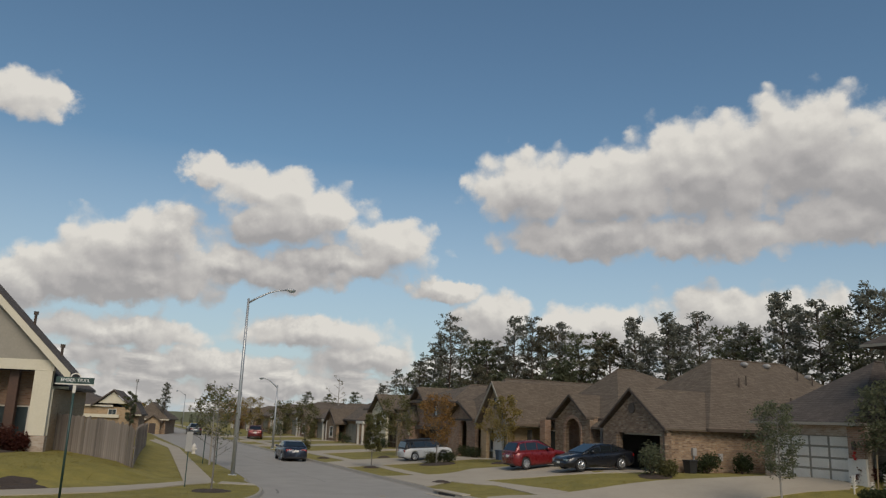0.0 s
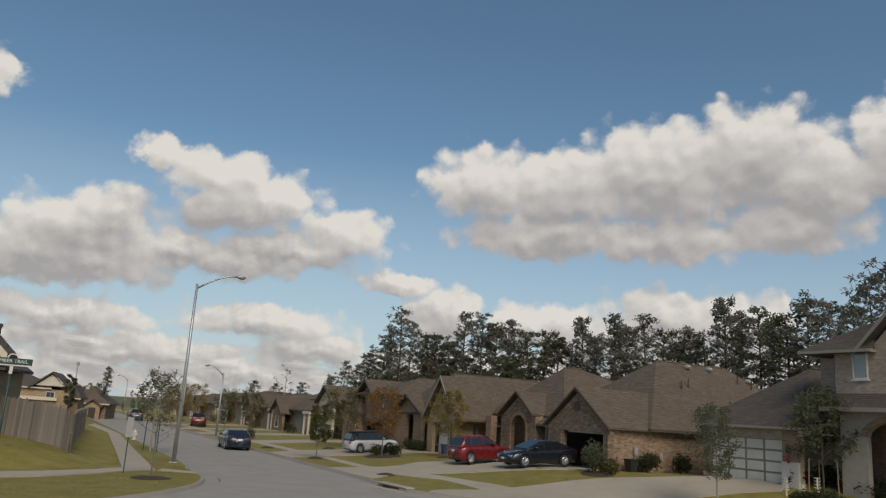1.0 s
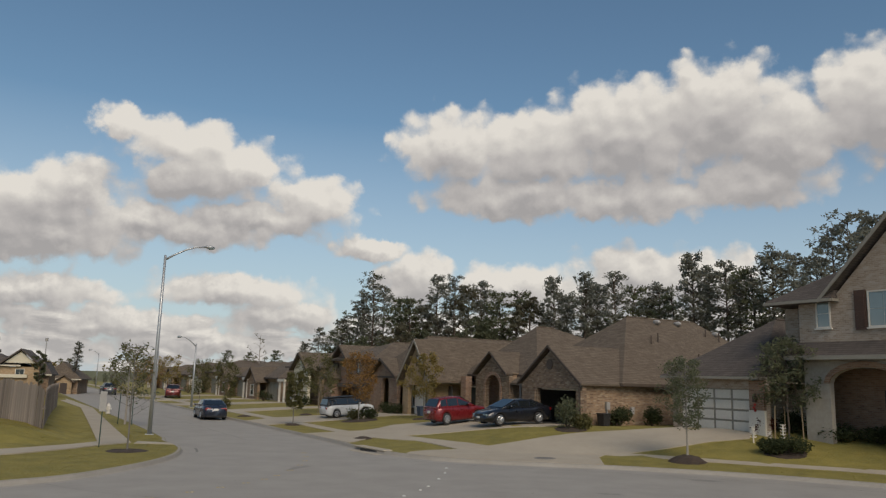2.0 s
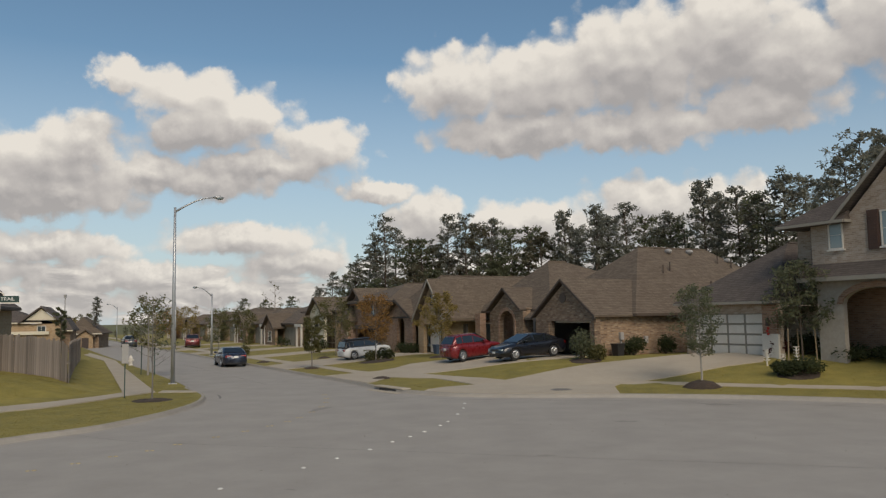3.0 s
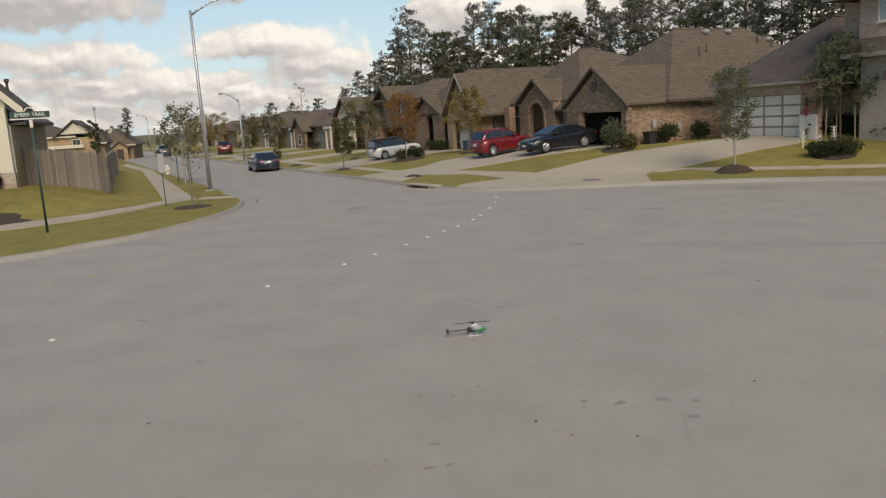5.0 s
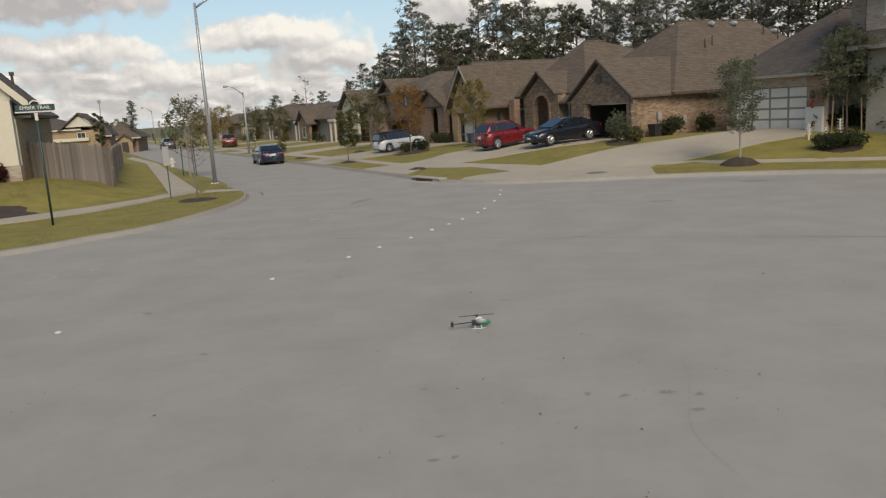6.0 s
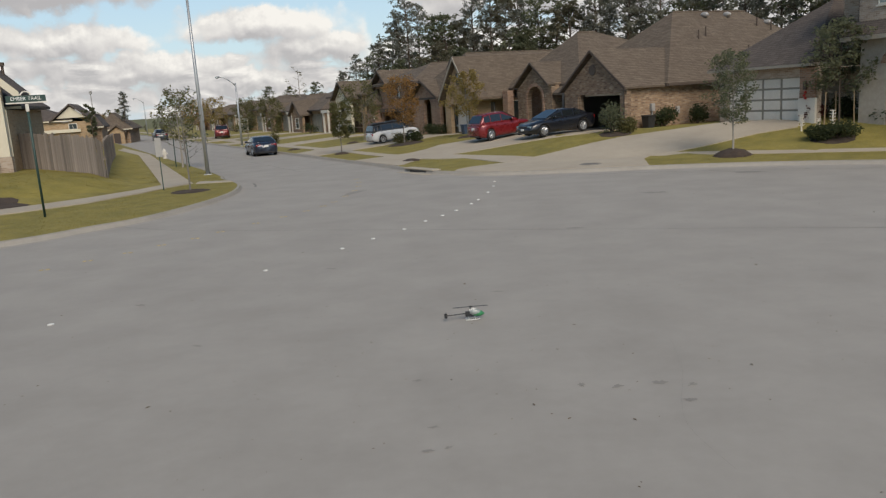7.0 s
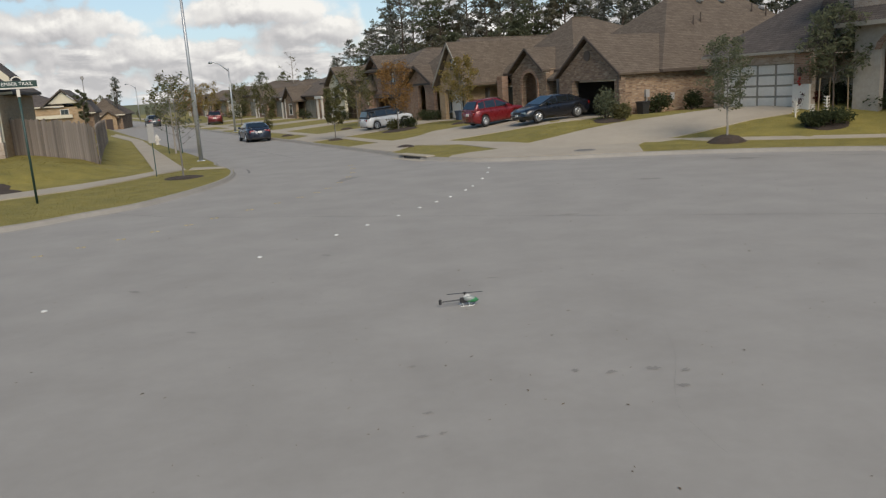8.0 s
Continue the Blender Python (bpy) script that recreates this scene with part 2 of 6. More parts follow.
def ground_left(x, y):
    """The corner lot lies level out to the far side of the path and climbs behind it."""
    best = (1e9, 0)
    for (ax, ay), (bx, by) in zip(LEFT_WALK, LEFT_WALK[1:]):
        ux, uy = bx - ax, by - ay
        k = min(max(((x - ax) * ux + (y - ay) * uy) / (ux * ux + uy * uy), 0), 1)
        gap = math.hypot(x - ax - ux * k, y - ay - uy * k)
        if gap < best[0]:
            best = (gap, uy * (x - ax) - ux * (y - ay))
    gap = best[0] if best[1] > 0 else 0.0
    s, _ = SQ(x, y)
    return 0.15 + bend(s, (52, 75, 110), (1, 0.5, 0.2)) * bend(gap, (1.2, 3.2, 6, 25), (0, 0.62, 0.95, 1.05))


def draped(name, outline, height, mat, lift=0.0, step=1.5, near=(-60, 60, -5, 110), depth=0.0):
    """A sheet over an outline that follows a height function; depth gives it an edge."""
    bm = bmesh.new()
    bm.faces.new([bm.verts.new((x, y, 0)) for x, y in outline])
    for axis, lo, hi in ((0, near[0], near[1]), (1, near[2], near[3])):
        v = lo
        while v <= hi:
            no = Vector((1, 0, 0)) if axis == 0 else Vector((0, 1, 0))
            bmesh.ops.bisect_plane(bm, geom=bm.verts[:] + bm.edges[:] + bm.faces[:], plane_co=no * v, plane_no=no)
            v += step
    for v in bm.verts:
        v.co.z = height(v.co.x, v.co.y) + lift
    bmesh.ops.recalc_face_normals(bm, faces=bm.faces)
    if bm.faces and sum(f.normal.z for f in bm.faces) < 0:
        bmesh.ops.reverse_faces(bm, faces=bm.faces)
    if depth:
        rim = [e for e in bm.edges if e.is_boundary]
        out = bmesh.ops.extrude_edge_only(bm, edges=rim)
        for v in out["geom"]:
            if isinstance(v, bmesh.types.BMVert):
                v.co.z -= depth
    bmesh.ops.triangulate(bm, faces=[f for f in bm.faces if len(f.verts) > 4])
    return obj_from(name, bm, mat)


def sweep(name, line, profile, mat, height=None):
    """A kerb-like strip: profile of (offset to the left of travel, z)."""
    bm = bmesh.new()
    rows = []
    for i, p in enumerate(line):
        a, b = Vector(line[max(i - 1, 0)]), Vector(line[min(i + 1, len(line) - 1)])
        way = (b - a).normalized()
        left = Vector((-way.y, way.x))
        rows.append([bm.verts.new((p[0] + left.x * o, p[1] + left.y * o, z)) for o, z in profile])
    for a, b in zip(rows, rows[1:]):
        for k in range(len(profile) - 1):
            bm.faces.new((a[k], b[k], b[k + 1], a[k + 1]))
    bmesh.ops.recalc_face_normals(bm, faces=bm.faces)
    return obj_from(name, bm, mat)


# ---- ground ----
grass = material("grass", (0.12, 0.108, 0.022), (0.275, 0.222, 0.05), 9.0, 0.95, 0.6, 45.0, patch=0.5)
concrete = material("road_concrete", (0.246, 0.227, 0.198), (0.318, 0.296, 0.26), 5.0, 0.85, 0.12, 80.0, patch=0.6)
pale_concrete = material("path_concrete", (0.305, 0.262, 0.198), (0.4, 0.348, 0.268), 5.0, 0.85, 0.12, 80.0, patch=0.5)
earth = material("bare_earth", (0.07, 0.075, 0.03), (0.15, 0.14, 0.05), 3.0, 0.95, 0.4, 10.0)

bm = bmesh.new()
bmesh.ops.create_grid(bm, x_segments=2, y_segments=2, size=2500, matrix=Matrix.Translation((0, 0, -0.12)))
tagged(obj_from("ground", bm, earth), "flat grassy plain beneath the suburb", "ground", kind="structure")

road_outline = RIGHT_LINE + [(-120.0, -60.0)] + LEFT_LINE[::-1]
tagged(draped("road", road_outline, lambda x, y: 0.0, concrete, step=40, near=(-120, 40, -60, 240)), "grey concrete residential street with tar joints and stains", "road", kind="structure")

right_lawn_outline = RIGHT_LINE + [(130, -60), (160, 120), S(240, 120)]
right_lawn = draped("lawn_right", right_lawn_outline, ground_right, grass, step=1.6, near=(-46, 34, 18, 118))
tagged(right_lawn, "mown yellowing lawn in front of brick houses", "lawn", kind="structure")
left_lawn_outline = LEFT_LINE + [(-200, 20), S(240, -150)]
left_lawn = draped("lawn_left", left_lawn_outline, ground_left, grass, step=1.6, near=(-42, -8, 14, 80))
tagged(left_lawn, "mown yellow-green corner lawn", "lawn", kind="structure")
kerb_concrete = material("kerb_concrete", (0.235, 0.216, 0.186), (0.315, 0.29, 0.252), 5.0, 0.85, 0.15, 60.0, patch=0.4)
KERB = [(0.14, 0.0), (0.06, 0.03), (0.02, 0.12), (-0.02, 0.16), (-0.13, 0.165), (-0.14, 0.05)]
tagged(sweep("kerb_right", RIGHT_LINE, [(-o, z) for o, z in KERB], kerb_concrete), "rounded pale concrete kerb along the street", "kerb", kind="structure")
tagged(sweep("kerb_left", LEFT_LINE, KERB, kerb_concrete), "rounded pale concrete kerb along the corner lawn", "kerb", kind="structure")

# ---- more materials ----


def brick_material(name, tones, mortar, width=0.24, height=0.085, stain=0.3):
    """Running-bond brickwork on upright walls, in real sizes."""
    mat = bpy.data.materials.new(name)
    mat.use_nodes = True
    n = Net(mat.node_tree)
    bsdf = mat.node_tree.nodes["Principled BSDF"]
    co = n.add("ShaderNodeTexCoord").outputs["Object"]
    sp = n.add("ShaderNodeSeparateXYZ")
    n.put(sp.inputs[0], co)
    flat_co = n.add("ShaderNodeCombineXYZ")
    n.put(flat_co.inputs[0], n.math("ADD", sp.outputs[0], sp.outputs[1])), n.put(flat_co.inputs[1], sp.outputs[2])
    tex = n.add("ShaderNodeTexBrick")
    n.put(tex.inputs["Vector"], flat_co.outputs[0])
    tex.inputs["Scale"].default_value = 1.0
    tex.inputs["Brick Width"].default_value, tex.inputs["Row Height"].default_value, tex.inputs["Mortar Size"].default_value = width, height, 0.008
    tex.inputs["Color1"].default_value, tex.inputs["Color2"].default_value, tex.inputs["Mortar"].default_value = (0, 0, 0, 1), (1, 1, 1, 1), (0.5, 0.5, 0.5, 1)
    tone = n.add("ShaderNodeRGBToBW")
    n.put(tone.inputs[0], tex.outputs["Color"])
    cells = n.noise(n.vec("MULTIPLY", flat_co.outputs[0], (1 / width / 2, 1 / height / 2, 1.0)), 1.0, 2.0)
    mixed = n.math("ADD", n.math("MULTIPLY", tone.outputs[0], 0.55), n.math("MULTIPLY", n.span(cells.outputs[0], 0.3, 0.7), 0.45))
    colour = n.ramp(mixed, [(i / (len(tones) - 1), c) for i, c in enumerate(tones)])
    colour = n.mix(tex.outputs["Fac"], colour, mortar)
    dirt = n.noise(co, 0.7, 4.0)
    colour = n.mix(n.span(dirt.outputs[0], 0.35, 0.75, 0.0, stain), colour, tuple(c * 0.6 for c in tones[0]))
    n.put(bsdf.inputs["Base Color"], colour)
    bsdf.inputs["Roughness"].default_value = 0.9
    b = n.add("ShaderNodeBump")
    b.inputs["Strength"].default_value, b.inputs["Distance"].default_value = 0.5, 0.01
    n.put(b.inputs["Height"], n.math("SUBTRACT", n.math("MULTIPLY", n.noise(co, 40, 3).outputs[0], 0.3), tex.outputs["Fac"]))
    n.put(bsdf.inputs["Normal"], b.outputs[0])
    return mat


def roof_material(name, low, high):
    """Laid rows of asphalt shingles."""
    mat = brick_material(name, [low, high], tuple(c * 0.6 for c in low), 0.32, 0.1, 0.25)
    mat.node_tree.nodes["Principled BSDF"].inputs["Roughness"].default_value = 0.95
    return mat


brick_brown = brick_material("brick_brown", [(0.105, 0.062, 0.04), (0.22, 0.135, 0.08), (0.32, 0.215, 0.128), (0.41, 0.32, 0.22)], (0.26, 0.22, 0.17))
brick_dark = brick_material("brick_dark", [(0.085, 0.051, 0.034), (0.17, 0.107, 0.068), (0.255, 0.176, 0.113), (0.36, 0.29, 0.21)], (0.2, 0.17, 0.13))
brick_tan = brick_material("brick_tan", [(0.235, 0.15, 0.078), (0.35, 0.24, 0.132), (0.43, 0.31, 0.182)], (0.34, 0.28, 0.2))
brick_pale = brick_material("brick_pale", [(0.24, 0.17, 0.12), (0.36, 0.28, 0.21), (0.45, 0.38, 0.31)], (0.42, 0.37, 0.31))
brick_red = brick_material("brick_red", [(0.165, 0.088, 0.056), (0.29, 0.172, 0.11), (0.37, 0.245, 0.17)], (0.3, 0.25, 0.2))
shingle = roof_material("shingle_brown", (0.086, 0.064, 0.045), (0.158, 0.123, 0.088))
shingle_dark = roof_material("shingle_dark", (0.07, 0.056, 0.047), (0.124, 0.101, 0.084))
cream = material("cream_paint", (0.50, 0.45, 0.34), (0.6, 0.55, 0.43), 12, 0.6, 0.05)
white = material("white_paint", (0.53, 0.49, 0.42), (0.65, 0.61, 0.54), 14, 0.55, 0.05)
taupe = material("taupe_siding", (0.22, 0.20, 0.16), (0.30, 0.27, 0.22), 10, 0.7, 0.08)
trim_dark = material("dark_trim", (0.05, 0.036, 0.026), (0.09, 0.066, 0.05), 12, 0.7, 0.05)
stone_white = material("pale_stone", (0.27, 0.235, 0.19), (0.43, 0.385, 0.325), 5, 0.85, 0.3, 20)
shutter_wood = material("shutter_wood", (0.045, 0.022, 0.014), (0.1, 0.05, 0.03), 9, 0.6, 0.15)
# door colour, also used as painted shade on an upper wall return
door_and_shade_dark = material("dark_door_and_shade", (0.03, 0.02, 0.016), (0.06, 0.042, 0.034), 9, 0.5, 0.1)
# one dark grey for garage floor, walls, ceiling and the flat recess backings
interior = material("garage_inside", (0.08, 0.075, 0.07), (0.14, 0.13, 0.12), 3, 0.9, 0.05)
galvanised = material("galvanised_steel", (0.32, 0.33, 0.33), (0.45, 0.46, 0.46), 14, 0.45, 0.05, metal=0.6)
green_metal = material("green_painted_metal", (0.012, 0.034, 0.028), (0.022, 0.054, 0.043), 14, 0.5, 0.05)
fence_wood = material("weathered_cedar", (0.10, 0.083, 0.07), (0.26, 0.222, 0.188), 5, 0.9, 0.3, 40, stretch=(6, 6, 0.35), spread=0.34, patch=0.55)
mulch = material("dark_mulch", (0.02, 0.014, 0.01), (0.075, 0.052, 0.036), 14, 0.95, 0.8, 30)
soil_stain = material("oil_stain", (0.185, 0.17, 0.148), (0.25, 0.232, 0.207), 8, 0.85, 0.1, 60)
tar = material("tar_joint", (0.10, 0.093, 0.083), (0.18, 0.167, 0.148), 10, 0.8, 0.1)
black_plastic = material("black_plastic", (0.012, 0.012, 0.013), (0.03, 0.03, 0.031), 10, 0.5, 0.05)
grey_plastic = material("grey_plastic", (0.26, 0.25, 0.235), (0.34, 0.33, 0.31), 10, 0.5, 0.05)
rubber = material("tyre_rubber", (0.012, 0.012, 0.012), (0.028, 0.028, 0.028), 10, 0.85, 0.1)
alloy = material("alloy_wheel", (0.42, 0.43, 0.44), (0.55, 0.56, 0.57), 10, 0.3, 0.0, metal=0.8)


def glass_material(name, tint, rough=0.04):
    mat = bpy.data.materials.new(name)
    mat.use_nodes = True
    b = mat.node_tree.nodes["Principled BSDF"]
    n = Net(mat.node_tree)
    co = n.add("ShaderNodeTexCoord").outputs["Object"]
    n.put(b.inputs["Base Color"], n.mix(n.noise(co, 1.2, 2.0).outputs[0], tuple(c * 0.8 for c in tint), tint))
    b.inputs["Roughness"].default_value, b.inputs["IOR"].default_value, b.inputs["Specular IOR Level"].default_value = rough, 1.52, 0.8
    return mat


window_glass = glass_material("window_glass", (0.05, 0.065, 0.07))
blind_glass = glass_material("window_with_blind", (0.20, 0.26, 0.27))
car_glass = glass_material("car_glass", (0.012, 0.015, 0.017))


def paint(name, colour, rough=0.28, metal=0.25):
    return material(name, tuple(c * 0.85 for c in colour), colour, 3, rough, 0.0, metal=metal, coat=0.45, patch=0.5)


# ---- houses: all coordinates are q (into the lot), s (along the street), z ----


class House:
    def __init__(self, name, q, s, z, label):
        self.o = Vector((q, s, z))
        self.ob = thing(name, at_street(s, q, z), label, "house", "houses along the street")

    def part(self, name, bm, mat, parent=None, label=""):
        if parent is None:
            bmesh.ops.translate(bm, verts=bm.verts, vec=-self.o)
            return part(name, bm, mat, self.ob, label)
        bmesh.ops.translate(bm, verts=bm.verts, vec=-self.o)
        return part(name, bm, mat, parent, label)

    def box(self, name, q0, q1, s0, s1, z0, z1, mat, parent=None, label="", bevel=0.0):
        return self.part(name, boxed(q0, q1, s0, s1, z0, z1, bevel), mat, parent, label)

    def slab(self, name, outline, q0, q1, mat, parent=None, label=""):
        """An upright slab parallel to the street: outline in (s, z)."""
        bm = bmesh.new()
        upright(bm, outline, q0, q1)
        return self.part(name, bm, mat, parent, label)

    def hip(self, q0, q1, s0, s1, ze, zr, mat=None, ridge=None, eave=0.16, name="roof"):
        """A hipped roof; ridge: (qa, sa, qb, sb), else along the longer side."""
        if ridge is None:
            if q1 - q0 >= s1 - s0:
                m = (s1 - s0) / 2
                ridge = (q0 + m, s0 + m, q1 - m, s0 + m)
            else:
                m = (q1 - q0) / 2
                ridge = (q0 + m, s0 + m, q0 + m, s1 - m)
        qa, sa, qb, sb = ridge
        bm = bmesh.new()
        v = [(q0, s0, ze), (q1, s0, ze), (q1, s1, ze), (q0, s1, ze)]
        low = [(a, b, c - eave) for a, b, c in v]
        if abs(qb - qa) >= abs(sb - sa):
            tops = [(0, 1, 5, 4), (1, 2, 5), (2, 3, 4, 5), (3, 0, 4)]
        else:
            tops = [(0, 1, 4), (1, 2, 5, 4), (2, 3, 5), (3, 0, 4, 5)]
        solid(bm, v + [(qa, sa, zr), (qb, sb, zr)] + low, tops + [(0, 6, 7, 1), (1, 7, 8, 2), (2, 8, 9, 3), (3, 9, 6, 0), (6, 9, 8, 7)])
        bmesh.ops.recalc_face_normals(bm, faces=bm.faces)
        roof = self.part(name, bm, mat or shingle)
        # fascia boards and gutter
        for a, b, c, d in ((q0, q1, s0 - 0.07, s0 - 0.002), (q0, q1, s1 + 0.002, s1 + 0.07), (q0 - 0.07, q0 - 0.002, s0, s1)):
            self.box("gutter", a, b, c, d, ze - eave, ze - 0.02, self.trim, roof)
        # ridge caps
        bm = bmesh.new()
        tube(bm, [(qa, sa, zr), (qb, sb, zr)], 0.07, 6)
        self.part("ridge_cap", bm, mat or shingle, roof)
        return roof

    trim = trim_dark

    def gable(self, q0, q1, s0, s1, ze, zr, mat=None, thick=0.16, name="roof", peak=None, rake=None):
        """A gabled roof whose ridge runs into the lot, with rake boards on its front."""
        m = (s0 + s1) / 2 if peak is None else peak
        bm = bmesh.new()
        upright(bm, [(s0, ze), (m, zr), (s1, ze), (s1, ze - thick), (m, zr - thick), (s0, ze - thick)], q0, q1)
        roof = self.part(name, bm, mat or shingle)
        for a in (s0, s1):
            bm = bmesh.new()
            upright(bm, [(a, ze - 0.02), (m, zr - 0.02), (m, zr - thick - 0.07), (a, ze - thick - 0.07)], q0 - 0.06, q0 - 0.003)
            self.part("rake_board", bm, rake or self.trim, roof)
        return roof

    def window(self, q, s0, s1, z0, z1, face="front", bars=(1, 1), frame_mat=None, glass=None, sill=True):
        """A window set in the wall plane at q (front) or s = q (side)."""
        d, w = 0.06, 0.06
        fm = frame_mat or white

        def put(name, a0, a1, c0, c1, dep0, dep1, mat, parent):
            if face == "front":
                return self.box(name, q - dep1, q - dep0, a0, a1, c0, c1, mat, parent)
            return self.box(name, a0, a1, q - dep1, q - dep0, c0, c1, mat, parent)

        bm = bmesh.new()
        ring = [(s0, s1, z0, z0 + w), (s0, s1, z1 - w, z1), (s0, s0 + w, z0 + w, z1 - w), (s1 - w, s1, z0 + w, z1 - w)]
        for a0, a1, c0, c1 in ring:
            if face == "front":
                box(bm, q - d, q + 0.02, a0, a1, c0, c1)
            else:
                box(bm, a0, a1, q - d, q + 0.02, c0, c1)
        wob = self.part("window", bm, fm)
        nx, nz = bars
        for i in range(nx):
            for k in range(nz):
                a0, a1 = s0 + w + (s1 - s0 - 2 * w) * i / nx, s0 + w + (s1 - s0 - 2 * w) * (i + 1) / nx
                c0, c1 = z0 + w + (z1 - z0 - 2 * w) * k / nz, z0 + w + (z1 - z0 - 2 * w) * (k + 1) / nz
                put("pane", a0 + 0.012, a1 - 0.012, c0 + 0.012, c1 - 0.012, 0.005, 0.02, glass or window_glass, wob)
        put("bars", s0 + w, s1 - w, z0 + w, z1 - w, -0.01, 0.004, fm, wob)
        if sill:
            put("sill", s0 - 0.08, s1 + 0.08, z0 - 0.07, z0 - 0.003, 0.0, 0.1, fm, wob)
        return wob

    def spout(self, q, s, z0, z1, mat=None):
        bm = bmesh.new()
        tube(bm, [(q, s, z0 + 0.1), (q, s, z1)], 0.045, 8)
        tube(bm, [(q - 0.2, s, z0 + 0.03), (q, s, z0 + 0.12)], 0.045, 8)
        return self.part("downspout", bm, mat or self.trim)

    def vent(self, q, s, z, name="roof_vent", size=0.3):
        bm = bmesh.new()
        bmesh.ops.create_uvsphere(bm, u_segments=10, v_segments=6, radius=size, matrix=Matrix.Translation((q, s, z)) @ Matrix.Diagonal((0.7, 1.1, 0.6, 1)))
        return self.part(name, bm, grey_plastic)

    def pipe(self, q, s, z, high=0.45):
        bm = bmesh.new()
        tube(bm, [(q, s, z - 0.3), (q, s, z + high)], 0.05, 8)
        return self.part("vent_pipe", bm, trim_dark)


def upright(bm, outline, q0, q1):
    a = [bm.verts.new((q0, s, z)) for s, z in outline]
    b = [bm.verts.new((q1, s, z)) for s, z in outline]
    n = len(outline)
    fs = [bm.faces.new(a), bm.faces.new(b[::-1])]
    for i in range(n):
        fs.append(bm.faces.new((a[i], b[i], b[(i + 1) % n], a[(i + 1) % n])))
    bmesh.ops.recalc_face_normals(bm, faces=fs)
    bmesh.ops.triangulate(bm, faces=fs[:2])


def arch(s0, s1, z0, spring, rise, n=10):
    """Inner edge of an arched opening, from (s0, z0) up and over to (s1, z0)."""
    m, r = (s0 + s1) / 2, (s1 - s0) / 2
    return [(s0, z0)] + [(m - r * math.cos(math.pi * k / n), spring + rise * math.sin(math.pi * k / n)) for k in range(n + 1)] + [(s1, z0)]


def garage_door(h, q, s0, s1, z0, z1, cols=4, rows=4, panel_mat=None):
    door = h.box("garage_door", q, q + 0.05, s0, s1, z0, z1, taupe)
    for i in range(cols):
        for k in range(rows):
            a, b = (s1 - s0) / cols, (z1 - z0) / rows
            h.box("panel", q - 0.035, q - 0.003, s0 + a * i + 0.07, s0 + a * (i + 1) - 0.07, z0 + b * k + 0.05, z0 + b * (k + 1) - 0.05, panel_mat or white, door, bevel=0.012)
    return door


# brown brick house with an open garage
a = House("brick_house", 28.5, 34.2, 1.0, "brown brick house with open garage and wide hipped shingle roof")
zb = 0.7
a.box("side_wall", 28.8, 47, 34.2, 34.45, zb, 3.35, brick_brown)
a.box("back_wall", 46.75, 47, 34.46, 49.5, zb, 3.35, brick_brown)
a.slab("front_wall", [(34.0, zb), (34.45, zb), (34.45, 3.1), (38.25, 3.1), (38.25, zb), (39.8, zb), (39.8, 3.35), (36.95, 5.3), (34.0, 3.35)], 28.5, 28.79, brick_dark)
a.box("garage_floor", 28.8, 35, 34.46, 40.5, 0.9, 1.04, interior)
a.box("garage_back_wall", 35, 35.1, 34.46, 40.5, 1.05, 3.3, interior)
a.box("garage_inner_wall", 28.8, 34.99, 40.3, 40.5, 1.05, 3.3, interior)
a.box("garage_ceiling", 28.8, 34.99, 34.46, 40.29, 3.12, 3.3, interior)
a.box("door_track", 28.85, 28.95, 34.5, 38.2, 3.0, 3.09, white)
a.box("corner_pier", 28.38, 28.49, 34.0, 34.42, zb, 3.0, brick_dark)
a.box("jamb_pier", 28.38, 28.49, 38.3, 38.75, zb, 3.0, brick_dark)
bm = bmesh.new()
bmesh.ops.create_cone(bm, cap_ends=True, segments=20, radius1=0.3, radius2=0.3, depth=0.06, matrix=Matrix.Translation((28.47, 36.95, 4.5)) @ Matrix.Rotation(math.pi / 2, 4, "Y"))
a.part("gable_vent", bm, trim_dark)
a.gable(28.3, 36, 33.85, 40.0, 3.42, 5.66, peak=36.92, thick=0.1)
a.box("porch_wall", 31.5, 31.75, 40.5, 43.3, zb, 3.4, brick_dark)
a.box("entry_door", 31.42, 31.49, 41.3, 42.3, 1.0, 3.05, shutter_wood)
a.box("porch_post", 30.0, 30.3, 40.75, 41.05, zb, 3.2, brick_brown)
bm = bmesh.new()
solid(bm, [(29.9, 40.5, 3.35), (29.9, 43.1, 3.35), (31.4, 43.1, 4.3), (31.4, 40.5, 4.3), (29.9, 40.5, 3.2), (29.9, 43.1, 3.2), (31.4, 43.1, 3.2), (31.4, 40.5, 3.2)], [(0, 1, 2, 3), (4, 7, 6, 5), (0, 4, 5, 1), (1, 5, 6, 2), (2, 6, 7, 3), (3, 7, 4, 0)])
a.part("porch_roof", bm, shingle)
tower = arch(44.3, 46.1, zb, 3.0, 0.85)
a.slab("entry_gable", [(43.2, zb)] + tower + [(47.4, zb), (47.4, 3.75), (46.9, 4.05), (45.3, 5.15), (43.7, 4.05), (43.2, 3.75)], 29.9, 30.2, brick_dark)
inner = arch(44.3, 46.1, zb, 3.0, 0.85)
outer = arch(44.08, 46.32, zb, 3.0, 1.08)
a.slab("arch_surround", inner + outer[::-1], 29.84, 29.895, brick_red)
a.box("entry_side", 30.21, 33, 43.2, 43.4, zb, 4.0, brick_brown)
a.box("entry_back", 31.3, 31.5, 43.41, 48.0, zb, 4.0, brick_red)
a.window(31.29, 44.9, 46.2, 1.5, 3.2, bars=(2, 2), frame_mat=trim_dark)
